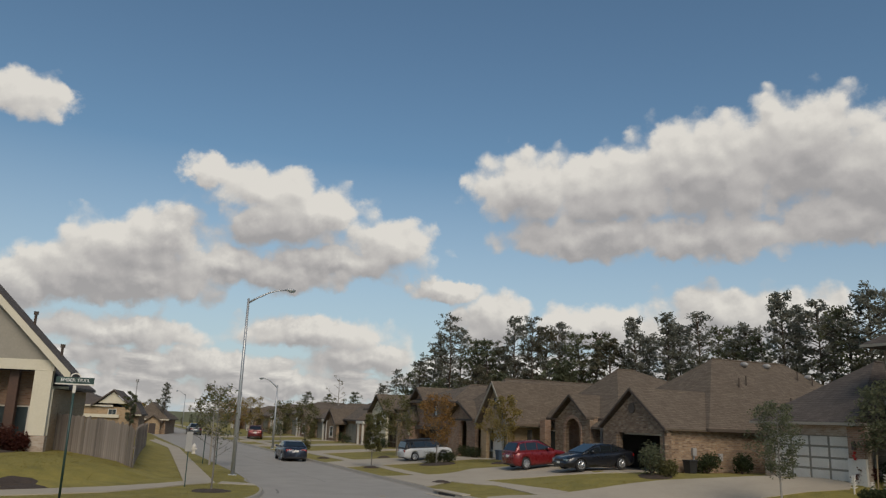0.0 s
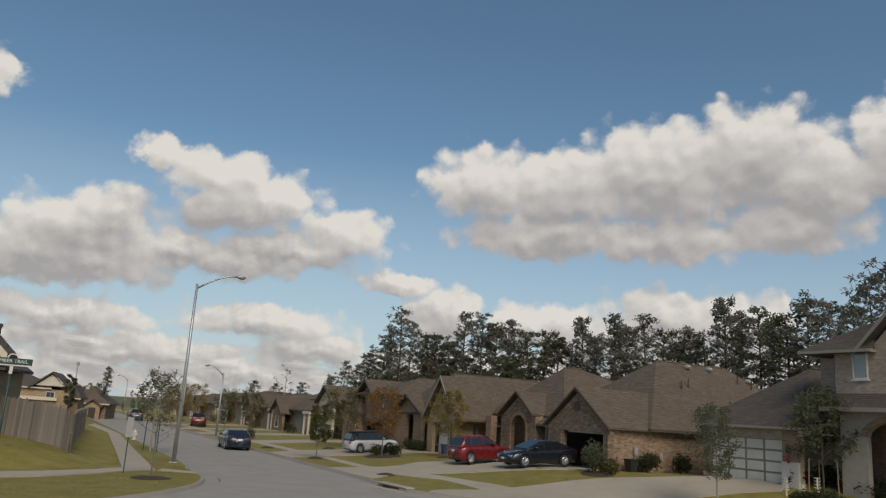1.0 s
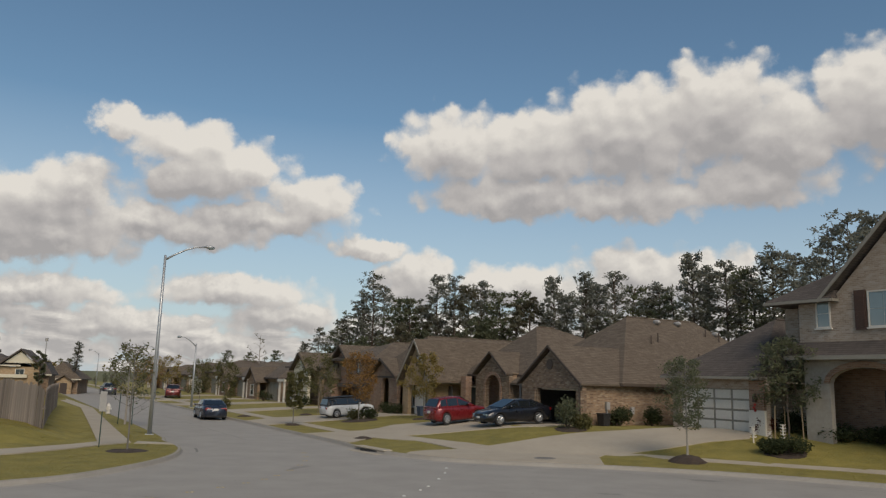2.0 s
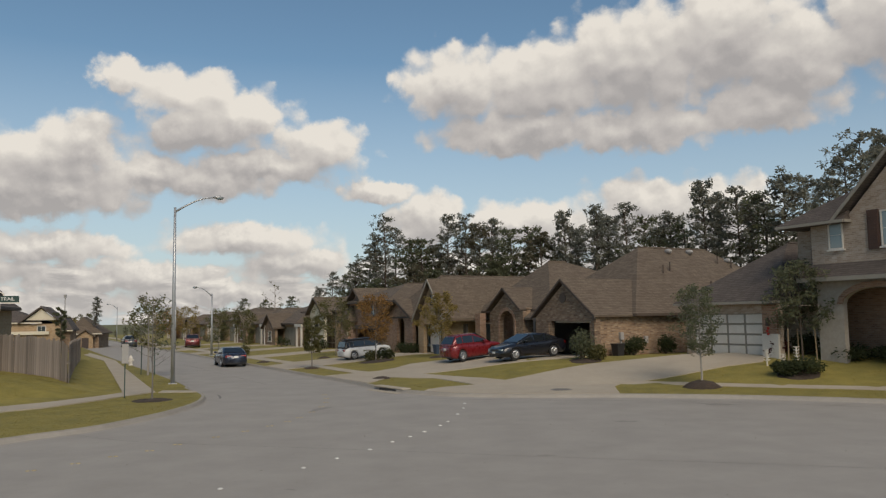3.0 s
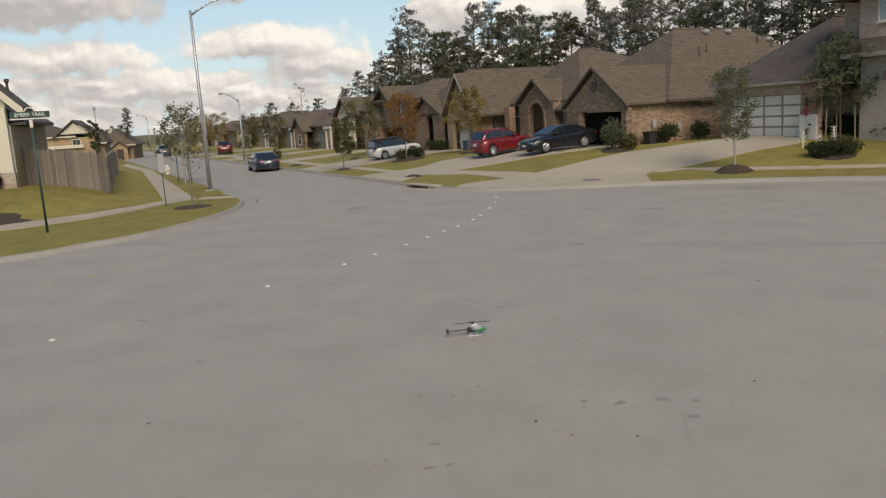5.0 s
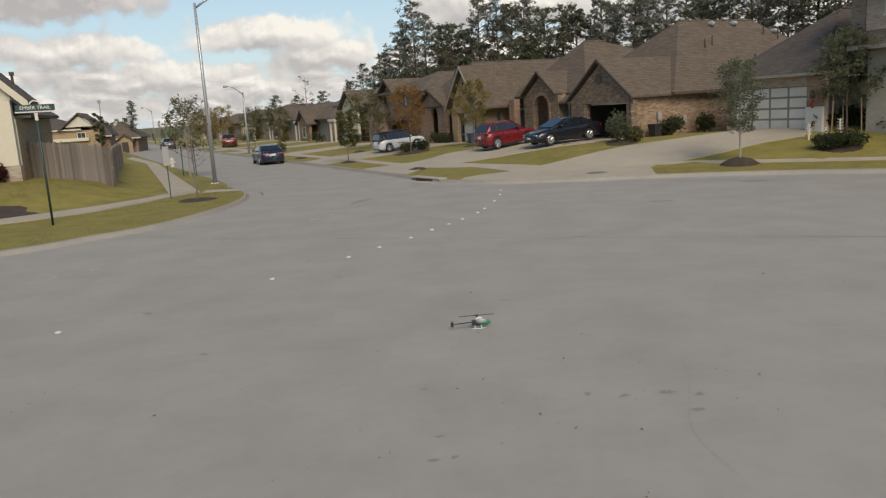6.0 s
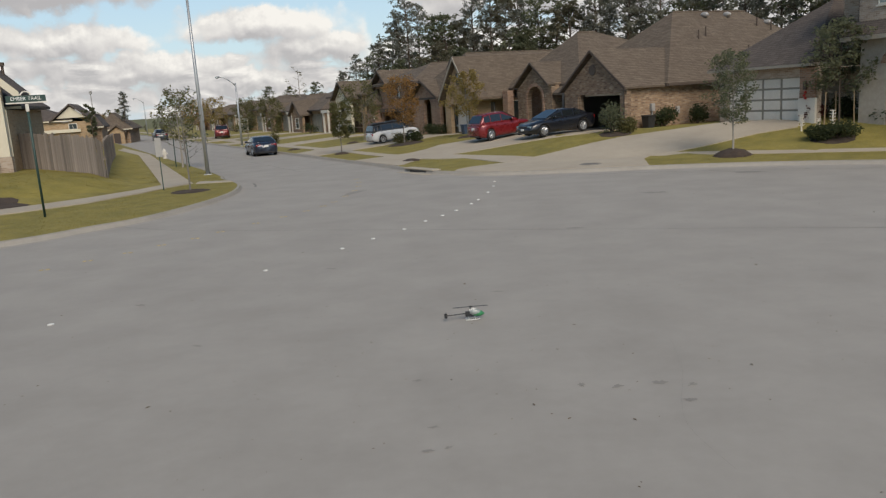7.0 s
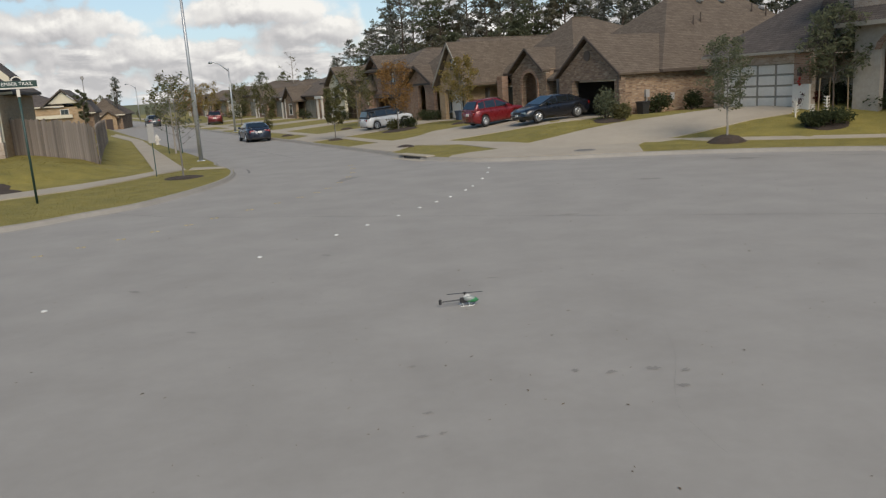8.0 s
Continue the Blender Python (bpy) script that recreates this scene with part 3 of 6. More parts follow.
a.gable(29.65, 37, 43.2, 47.5, 3.95, 5.5, peak=45.3, thick=0.1)
a.box("left_pier", 29.6, 30.1, 48.3, 49.0, zb, 3.7, brick_red)
a.box("left_wall", 31.0, 31.2, 48.0, 50.2, zb, 3.7, brick_brown)
a.window(30.99, 48.7, 49.8, 1.3, 3.0)
a.box("far_side_wall", 31.2, 46.7, 49.9, 50.2, zb, 3.4, brick_brown)
a.hip(31.2, 49.0, 33.7, 45.4, 3.5, 8.0, ridge=(36.9, 39.4, 43.4, 39.4))
a.hip(30.6, 47.0, 41.0, 50.6, 3.9, 7.45, ridge=(34.2, 46.0, 35.8, 46.0))
a.spout(28.4, 34.12, zb, 3.3)
for q, s, z in ((39.2, 38.9, 7.75), (41.2, 38.9, 7.75), (44.2, 38.2, 7.15)):
    a.vent(q, s, z)
for q, s, z in ((36.8, 37.0, 6.2), (37.6, 37.2, 6.4), (43.0, 38.0, 7.0), (43.9, 37.6, 6.8), (39.6, 35.6, 5.1), (43.2, 35.2, 4.8)):
    a.pipe(q, s, z)
meter = a.box("meter_box", 30.3, 30.55, 34.02, 34.18, 2.0, 2.42, grey_plastic)
a.box("conduit", 30.39, 30.45, 34.1, 34.18, 0.9, 1.99, grey_plastic, meter)
a.box("junction_box", 32.2, 32.45, 34.06, 34.18, 1.75, 2.15, grey_plastic)

# two-storey pale brick house with a white panelled garage door
b = House("two_storey_house", 33.0, 25.6, 1.25, "two-storey pale brick house with white panelled garage and arched porch")
b.trim = taupe
zb = 0.9
b.slab("garage_wall", [(25.5, zb), (26.5, zb), (26.5, 3.38), (31.05, 3.38), (31.05, zb), (31.6, zb), (31.6, 3.9), (25.5, 3.9)], 33.0, 33.3, brick_pale)
garage_door(b, 33.12, 26.5, 31.05, 1.22, 3.38)
b.box("stone_base", 32.86, 32.99, 25.5, 26.45, zb, 2.35, white)
b.box("pier", 32.88, 32.99, 25.55, 26.4, 2.36, 3.8, brick_red)
b.box("side_wall", 33.31, 46, 31.3, 31.6, zb, 3.8, brick_pale)
b.hip(32.5, 46.0, 25.55, 32.0, 4.02, 7.2, mat=shingle_dark, ridge=(36.8, 27.6, 45.0, 27.6))
lamp = b.box("wall_lantern", 32.73, 32.87, 25.95, 26.1, 2.75, 3.05, trim_dark)
b.box("bracket", 32.78, 32.87, 26.0, 26.05, 3.06, 3.16, trim_dark, lamp)
for k in range(3):
    bm = bmesh.new()
    bmesh.ops.create_icosphere(bm, subdivisions=2, radius=0.07, matrix=Matrix.Translation((32.76, 25.98 + 0.06 * (k % 2), 2.35 + 0.14 * k)))
    b.part("bow", bm, material("red_ribbon", (0.3, 0.02, 0.015), (0.4, 0.03, 0.02), 8, 0.6), None, "red holiday ribbon")
# upper storey
b.box("upper_wall_back", 35.0, 46, 24.3, 25.6, 4.6, 7.5, brick_pale)
# the recess's shadow is put into this wall return as near-black colour
b.box("shaded_upper_return", 34.31, 34.99, 24.25, 24.45, 4.0, 7.5, door_and_shade_dark)
b.slab("front_gable_wall", [(12.0, 5.1), (24.2, 5.1), (24.2, 7.55), (22.4, 7.7), (18.0, 12.25), (13.6, 7.7), (12.0, 7.55)], 34.0, 34.3, brick_pale)
b.slab("porch_wall", [(12.0, zb)] + arch(19.2, 22.6, zb, 3.75, 0.75) + [(23.9, zb), (23.9, 4.85), (12.0, 4.85)], 33.8, 34.1, stone_white)
ia, oa = arch(19.2, 22.6, zb, 3.75, 0.75), arch(18.95, 22.85, zb, 3.75, 1.02)
b.slab("arch_surround", ia[1:-1] + oa[1:-1][::-1], 33.7, 33.795, brick_red)
b.box("porch_back", 36.0, 36.2, 18, 25.4, zb, 4.5, brick_red)
b.box("entry_door", 35.93, 35.99, 20.2, 21.3, 1.2, 3.5, door_and_shade_dark)
b.box("left_wall", 34.31, 36.2, 24.0, 24.2, zb, 4.85, stone_white)
b.box("porch_ceiling", 33.8, 36.2, 12, 24.2, 4.87, 4.97, taupe)
bm = bmesh.new()
solid(bm, [(33.2, 12, 5.02), (33.2, 24.5, 5.02), (33.98, 24.5, 5.7), (33.98, 12, 5.7), (33.2, 12, 4.87), (33.2, 24.5, 4.87), (33.98, 24.5, 5.0), (33.98, 12, 5.0)], [(0, 1, 2, 3), (4, 7, 6, 5), (0, 4, 5, 1), (1, 5, 6, 2), (2, 6, 7, 3), (3, 7, 4, 0)])
b.part("porch_roof", bm, shingle_dark)
b.box("porch_fascia", 33.12, 33.19, 12, 24.5, 4.83, 5.03, taupe)
b.window(34.0, 22.5, 23.25, 6.35, 7.72, bars=(1, 2), glass=blind_glass)
b.window(34.0, 19.2, 20.65, 6.3, 7.95, bars=(2, 2), glass=blind_glass)
for s0 in (20.72, 18.55):
    sh = b.box("shutter", 33.93, 33.99, s0, s0 + 0.55, 6.2, 8.02, shutter_wood)
    for k in range(9):
        b.box("louvre", 33.9, 33.928, s0 + 0.07, s0 + 0.48, 6.34 + 0.17 * k, 6.45 + 0.17 * k, shutter_wood, sh)
b.gable(33.5, 41, 13.2, 22.8, 7.72, 12.6, mat=shingle_dark, peak=18.0, rake=taupe)
b.hip(33.45, 46.0, 22.1, 25.75, 7.72, 9.4, mat=shingle_dark, ridge=(35.6, 22.6, 45.0, 22.6))
b.hip(36.5, 46.0, 12.0, 25.6, 7.7, 10.5, mat=shingle_dark)
b.box("near_side_wall", 34.31, 46, 12.0, 12.25, zb, 7.5, brick_pale)
b.box("left_upper_side", 35.0, 46, 25.61, 25.7, 4.3, 7.5, brick_pale)

# tan brick house with a steep garage gable
c = House("tan_brick_house", 27.5, 49.5, 0.75, "tan brick house with steep front gable and brown shingle roof")
zb = 0.5
c.slab("front_gable", [(50.0, zb), (50.1, 2.95), (53.3, 2.95), (53.3, zb), (54.2, zb), (54.2, 3.2), (51.9, 6.3), (50.0, 3.9)], 27.5, 27.8, brick_tan)
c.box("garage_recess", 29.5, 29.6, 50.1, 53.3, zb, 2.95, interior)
c.box("half_open_door", 28.1, 28.18, 51.7, 53.3, 0.8, 2.9, white)
c.window(27.5, 51.6, 52.1, 4.4, 5.2, frame_mat=trim_dark, sill=False)
c.box("side_wall", 27.81, 45, 50.6, 50.9, zb, 3.45, brick_tan)
c.box("frieze", 28.4, 45, 50.5, 50.59, 3.1, 3.45, cream)
c.spout(31.0, 50.52, zb, 3.4, cream)
c.box("bay_wall", 29.5, 29.8, 54.2, 57.0, zb, 3.7, brick_tan)
c.window(29.5, 55.0, 56.3, 1.2, 3.0)
c.gable(27.1, 36, 49.3, 54.5, 3.35, 6.42, peak=51.8, rake=taupe)
c.hip(28.0, 46, 50.1, 62.4, 3.6, 6.9, ridge=(30.5, 56.0, 40.0, 56.0))
c.slab("arch_bay", [(56.2, zb), (57.75, zb)] + arch(57.75, 59.2, zb, 2.9, 0.65) + [(61.4, zb), (61.4, 3.5), (58.8, 4.9), (56.2, 3.7)], 28.0, 28.3, brick_red)
c.box("bay_recess", 28.9, 29.0, 57.6, 59.4, zb, 3.6, door_and_shade_dark)
c.gable(27.6, 34, 55.8, 61.8, 3.6, 5.1, peak=58.8)
c.box("gable_upper", 31, 31.3, 55.5, 62.0, 3.5, 4.2, brick_tan)
c.gable(30.4, 38, 55.3, 61.0, 4.5, 6.8, peak=58.2)
c.box("far_wall", 28.3, 45, 62.0, 62.2, zb, 3.5, brick_tan)
for q, s, z in ((32.4, 53.4, 5.2), (34, 52.5, 4.9)):
    c.vent(q, s, z, size=0.35)
bm = bmesh.new()
bmesh.ops.create_cone(bm, cap_ends=True, segments=16, radius1=0.38, radius2=0.1, depth=0.12, matrix=Matrix.Translation((32.0, 50.6, 4.4)) @ Matrix.Rotation(2.2, 4, "X"))
tube(bm, [(32.0, 51.0, 3.9), (32.0, 50.65, 4.4)], 0.03, 6)
c.part("satellite_dish", bm, grey_plastic)

# two-storey brick house with dark eaves
d = House("two_storey_brick_house", 29.0, 62.4, 0.5, "two-storey reddish brick house with dark garage recess and dark eaves")
zb = 0.2
d.slab("front_wall", [(62.4, zb), (66.0, zb), (66.0, 2.5), (70.6, 2.5), (70.6, zb), (72.6, zb), (72.6, 4.7), (70.2, 6.1), (68.0, 5.05), (62.4, 5.05)], 29.0, 29.3, brick_red)
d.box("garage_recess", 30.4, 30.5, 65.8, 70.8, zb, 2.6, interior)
d.box("side_wall", 29.31, 44, 62.25, 62.5, zb, 5.0, brick_red)
d.hip(28.4, 45, 61.9, 72.0, 5.1, 6.75, ridge=(32, 65.4, 40, 65.4))
d.gable(28.5, 38, 67.8, 72.9, 4.75, 6.5, peak=70.2)
d.hip(27.9, 29.2, 70.4, 73.2, 3.3, 4.7, ridge=(28.9, 71.2, 28.9, 72.2), name="bay_roof")
d.box("bay_wall", 28.2, 28.99, 70.8, 72.8, zb, 3.15, brick_red)
d.box("porch_beam", 28.6, 28.99, 62.6, 70.5, 2.5, 2.85, trim_dark)
for s in (63.2, 66.0, 71.2):
    d.window(29.0, s, s + 0.75, 3.75, 4.75, bars=(1, 2), frame_mat=trim_dark)
for s in (65.4, 70.75):
    d.box("wall_lantern", 28.05 if s > 70.7 else 28.85, 28.19 if s > 70.7 else 28.99, s, s + 0.14, 1.9, 2.2, cream)
d.box("far_wall", 29.31, 44, 72.4, 72.6, zb, 4.7, brick_red)

# the rest of the row, smaller in the distance
row = [(74.2, 84.5, 28.5, 4.4, 6.5, brick_tan, "beige"), (87.5, 99.0, 28.5, 3.1, 5.7, brick_brown, "brown"), (101.0, 113.0, 28.5, 3.1, 5.2, brick_red, "reddish"), (116.0, 131.0, 28.5, 3.6, 5.5, brick_tan, "tan"), (136.0, 150.0, 28.0, 3.1, 5.2, brick_brown, "brown"), (154, 168, 28.0, 3.0, 4.9, brick_red, "red")]
for s0, s1, q, ze, zr, mat, word in row:
    h = House("row_house", q, s0, 0.3, f"{word} brick house with hipped roof farther along the street")
    zb = 0.0
    m = s0 + (s1 - s0) * (0.3 if ze > 4 else 0.62)
    low = 4.1 if ze > 4 else 2.6
    h.slab("front_wall", [(s0, zb), (s0 + 1.0, zb), (s0 + 1.0, 2.6), (s0 + 5.4, 2.6), (s0 + 5.4, zb), (s1, zb), (s1, ze - 0.1), (s0, ze - 0.1)], q, q + 0.3, mat)
    garage_door(h, q + 0.15, s0 + 1.0, s0 + 5.4, 0.25, 2.6, 4, 3, taupe if word != "beige" else trim_dark)
    h.box("side_wall", q + 0.31, q + 13, s0, s0 + 0.25, zb, ze - 0.1, mat)
    h.box("far_wall", q + 0.31, q + 13, s1 - 0.25, s1, zb, ze - 0.1, mat)
    h.hip(q - 0.4, q + 13.4, s0 - 0.4, s1 + 0.4, ze, zr, ridge=(q + 4.5, (s0 + s1) / 2, q + 9, (s0 + s1) / 2))
    h.slab("gable_wall", [(m - 2.2, zb), (m + 2.2, zb), (m + 2.2, low), (m, low + 1.5), (m - 2.2, low)], q - 1.2, q - 0.9, cream if word in ("beige", "tan") else mat)
    h.gable(q - 1.6, q + 5, m - 2.6, m + 2.6, low, low + 1.75)
    h.window(q - 1.2, m - 0.7, m + 0.7, low - 1.7, low - 0.4, bars=(2, 2))
    for k in range(2):
        h.box("porch_post", q - 1.3, q - 1.1, s1 - 0.6 - 1.6 * k, s1 - 0.4 - 1.6 * k, zb, 2.7, white)
    h.box("porch_beam", q - 1.35, q - 0.003, s1 - 2.4, s1, 2.71, 3.0, white)
    h.window(q, s1 - 2.0, s1 - 1.0, 0.9, 2.3)

# ---- paths, driveways, kerb fittings ----


def slab_path(name, outline, height, label, category="pavement", lift=0.025, step=1.6):
    xs, ys = [p[0] for p in outline], [p[1] for p in outline]
    ob = draped(name, outline, height, pale_concrete, lift, step, (min(xs), max(xs), min(ys), max(ys)), depth=0.08)
    return tagged(ob, label, category, kind="structure")


def offset_line(line, gap):
    out = []
    for i, p in enumerate(line):
        a, b = Vector(line[max(i - 1, 0)]), Vector(line[min(i + 1, len(line) - 1)])
        w = (b - a).normalized()
        out.append((p[0] - w.y * gap, p[1] + w.x * gap))
    return out


far_walk = [S(200, 17.6), S(65, 17.6), S(65, 18.8), S(200, 18.8)]
slab_path("pavement_far", far_walk, ground_right, "pale concrete pavement along the far lawns")
mid_walk = [S(64.99, 17.6), S(51.3, 17.95), S(46.7, 17.7), S(43.1, 17.7), S(42.0, 18.3), S(43.1, 18.75), S(45, 18.6), S(52.4, 18.8), S(64.99, 18.8)]
slab_path("pavement_middle", mid_walk, ground_right, "pale concrete pavement crossing the driveways")
cross_walk = [(-0.9, 43.2), (-2.55, 42.75), (-0.25, 40.7), (1.75, 36.75), (3.2, 37.3), (1.78, 38.9)]
slab_path("pavement_corner_right", cross_walk, ground_right, "pale concrete pavement curving between two lawns", lift=0.038)
near_walk = [(8.35, 35.45), (11.5, 34.2), (14.5, 32.75), (16.6, 31.75), (21.3, 28.6), (26, 24.1), (26.9, 25.0), (22.0, 29.6), (16.95, 32.45), (14.9, 33.5), (11.75, 34.9), (9.45, 35.75)]
slab_path("pavement_near", near_walk, ground_right, "pale concrete pavement behind a narrow grass strip")
drive_b = [(0.3, 34.05), (1.5, 33.42), (3.9, 32.77), (7.55, 32.24), (7.9, 34.7), (8.35, 35.46), (9.46, 35.74), (11.15, 36.3), (13.95, 37.45), (15.9, 37.7), S(26.4, 32.95), S(31.2, 32.95), (13.9, 42.05), (12.2, 41.0), (9.3, 40.5), (8.05, 40.2), (6.43, 39.35), (4.54, 38.05), (3.2, 37.28), (1.75, 36.77), (0.3, 36.2), (-0.45, 35.5), (-0.6, 34.85)]
slab_path("driveway_wide", drive_b, ground_right, "wide pale concrete driveway with joints", "driveway", lift=0.03)
drive_a = [S(36.6, 15.62), S(42.9, 15.62), S(43.3, 17.7), S(43.3, 19.3), S(43.4, 20.4), S(44.3, 21.9), S(43.4, 23.9), S(43.7, 25.0), S(43.2, 28.4), S(34.6, 28.4), (6.62, 42.3), (5.1, 42.5), (3.57, 42.9), (1.99, 42.9), (0.56, 42.95), (-0.89, 43.2), (-2.56, 42.8), (-3.0, 41.4), (-3.3, 40.2)]
slab_path("driveway_open_garage", drive_a, ground_right, "pale concrete driveway under parked cars", "driveway", lift=0.034)
slab_path("driveway_row", [S(50.2, 15.62), S(55.2, 15.62), S(56.6, 17.2), S(58.4, 18.3), S(57.9, 21.5), S(56.2, 28.2), S(51.2, 28.2), S(51.6, 21.0), S(52.2, 18.8), S(51.3, 17.4)], ground_right, "pale concrete driveway between lawns", "driveway", lift=0.036)
for s0, s1 in ((67.5, 71.8), (80.5, 85.0), (93, 97), (107, 111)):
    slab_path("driveway_row", [S(s0, 15.65), S(s1, 15.65), S(s1 - 0.3, 28.6), S(s0 + 0.3, 28.6)], ground_right, "pale concrete driveway between lawns", "driveway", lift=0.034)

left_walk_street = [S(200, 5.0), S(120, 5.0), (-29.3, 68.2), (-19.7, 47.3), (-14.75, 36.45), (-13.2, 36.4), (-18.35, 47.2), (-28.2, 68.0), S(120, 6.3), S(200, 6.3)]
slab_path("pavement_left", left_walk_street, ground_left, "pale concrete pavement beside the corner lawn", lift=0.04)
corner_walk = [(-14.74, 36.4), (-15.2, 34.8), (-16.4, 32.4), (-17.95, 30.5), (-22, 26), (-30, 20.5), (-29.5, 19.2), (-21.2, 24.7), (-16.8, 28.8), (-15.35, 30.5), (-14.35, 33.2), (-14.0, 34.8), (-13.3, 36.38)]
slab_path("pavement_corner", corner_walk, ground_left, "curving pale concrete pavement across the corner lawn", lift=0.044)
slab_path("kerb_ramp", [(-13.2, 37.3), (-11.6, 36.95), (-11.2, 36.2), (-13.0, 36.2)], ground_left, "short concrete kerb ramp", lift=0.03)

# road joints: thin dark lines of tar
def road_line(points, wide, name="tar_joint", mat=None, label="dark tar-filled joint in the concrete road"):
    bm = bmesh.new()
    line = smooth_line(points, 8)
    rows = []
    for i, p in enumerate(line):
        v, w = Vector(line[max(i - 1, 0)]), Vector(line[min(i + 1, len(line) - 1)])
        t = (w - v).normalized()
        j = wide * (0.6 + 0.8 * noise.noise((p[0] * 1.3, p[1] * 1.3, 0)) ** 2 + 0.3 * random.random())
        wob = 0.025 * noise.noise((p[0] * 2.1, p[1] * 2.1, 4))
        rows.append([bm.verts.new((p[0] - t.y * (j + wob), p[1] + t.x * (j + wob), 0.004)), bm.verts.new((p[0] + t.y * (j - wob), p[1] - t.x * (j - wob), 0.004))])
    for r0, r1 in zip(rows, rows[1:]):
        bm.faces.new((r0[0], r0[1], r1[1], r1[0]))
    bmesh.ops.recalc_face_normals(bm, faces=bm.faces)
    return tagged(obj_from(name, bm, mat or tar), label, "joint", kind="structure")


road_line([(-12.3, 24.9), (-9.5, 23.0), (-7.33, 22.1), (-2.04, 20.5), (3.64, 18.7), (7.74, 17.5), (14, 15.4), (26, 11)], 0.009)
road_line([(-12.35, 25.4), (-12.1, 25.0), (-11.75, 24.6)], 0.05)
road_line([(-10.3, 36.4), (-9.9, 35.4), (-9.7, 34.6)], 0.06)
road_line([S(41, 11.7), S(60, 11.7), S(90, 11.7), S(150, 11.7)], 0.016)
road_line([(-3.2, 35.6), (-1.0, 33.6), (3.6, 31.8), (7.4, 31.0), (12.5, 29.2), (16.4, 26.9)], 0.016)
for s in (44, 56, 68, 80):
    road_line([S(s, 8.1), S(s, 11.7), S(s, 15.3)], 0.014)
road_line([(2.25, 6.4), (2.1, 7.2), (2.2, 8.0), (2.5, 9.1), (2.62, 10.2)], 0.0012, mat=soil_stain)

# raised markers of two bends
def marker(x, y, mat, size, label, group):
    bm = bmesh.new()
    tube(bm, [(0, 0, 0), (0, 0, 0.012), (0, 0, 0.02)], [size, size * 0.92, size * 0.6], 12)
    ob = obj_from("road_marker", bm, mat, smooth=False)
    ob.matrix_world = pose(x, y, 0.001, 0, 0, random.uniform(0, 180))
    return tagged(ob, label, "road marker", group)


marker_white = material("marker_white", (0.55, 0.54, 0.5), (0.75, 0.74, 0.7), 40, 0.6, 0.1)
marker_dull = material("marker_worn_white", (0.46, 0.45, 0.42), (0.66, 0.65, 0.61), 40, 0.7, 0.15)
marker_yellow = material("marker_yellow", (0.29, 0.238, 0.135), (0.38, 0.315, 0.19), 40, 0.75, 0.2)
for x, y in ((-7.34, 12.57), (-4.48, 16.08), (-3.14, 18.16), (-2.52, 19.3), (-1.81, 20.5), (-1.29, 21.7), (-0.83, 22.6), (-0.43, 23.5), (0.05, 24.8), (0.3, 25.7), (0.68, 27.6), (0.95, 29.4), (1.05, 31.0)):
    marker(x, y, marker_dull, 0.058, "round white marker on the road", "white road markers")
for x, y in ((-10.18, 17.59), (-9.55, 18.44), (-8.9, 19.26), (-8.36, 20.16), (-7.72, 20.96), (-7.3, 21.92), (-6.6, 23.2), (-6.0, 24.3), (-5.48, 25.39), (-5.1, 26.4), (-4.88, 27.41), (-4.7, 29.0), (-4.6, 30.7), (-4.65, 32.3), (-4.85, 33.9), (-5.18, 35.5)):
    marker(x + 0.06, y, marker_yellow, 0.055, "worn yellow marker on the road", "yellow road markers")
    marker(x - 0.07, y - 0.05, marker_yellow, 0.05, "worn yellow marker on the road", "yellow road markers")

# stains and litter on the road
def blot(x, y, rx, ry, turn):
    bm = bmesh.new()
    n = 18
    vs = []
    for k in range(n):
        t = 2 * math.pi * k / n
        r = 0.62 + 0.75 * noise.noise((x * 3 + math.cos(t) * 2.2, y * 3 + math.sin(t) * 2.2, 1.0))
        vs.append(bm.verts.new((rx * r * math.cos(t), ry * r * math.sin(t), 0)))
    bm.faces.new(vs)
    ob = obj_from("road_stain", bm, soil_stain)
    ob.matrix_world = pose(x, y, 0.0045, 0, 0, turn)
    return tagged(ob, "faint dark stain on the concrete road", "stain", kind="structure")


for x, y, rx, ry, t in ((2.1, 8.55, 0.12, 0.09, 10), (2.45, 8.45, 0.1, 0.06, 40), (2.3, 8.0, 0.1, 0.07, 0), (1.6, 8.5, 0.1, 0.06, 20), (1.2, 8.6, 0.09, 0.06, 70), (-0.55, 7.05, 0.09, 0.05, 0), (-0.35, 7.1, 0.07, 0.04, 30), (-0.5, 7.6, 0.08, 0.06, 15), (-0.75, 9.0, 0.1, 0.06, 10), (8.15, 13.6, 0.25, 0.1, -20), (8.0, 13.2, 0.22, 0.08, -10), (-3.0, 15.9, 0.2, 0.08, -30), (-6.2, 13.6, 0.2, 0.09, -30), (6.0, 25.0, 0.7, 0.25, -10), (10.5, 29.2, 1.0, 0.35, -25), (2.6, 19.2, 0.35, 0.12, -10), (-4.2, 10.9, 0.14, 0.06, -20), (0.4, 13.2, 0.18, 0.05, 0), (-4.5, 30, 1.3, 0.3, 70)):
    blot(x, y, rx, ry, t)

litter_mat = material("dead_leaf", (0.06, 0.042, 0.026), (0.2, 0.135, 0.075), 30, 0.85, 0.1, spread=0.4)
rng = random.Random(5)


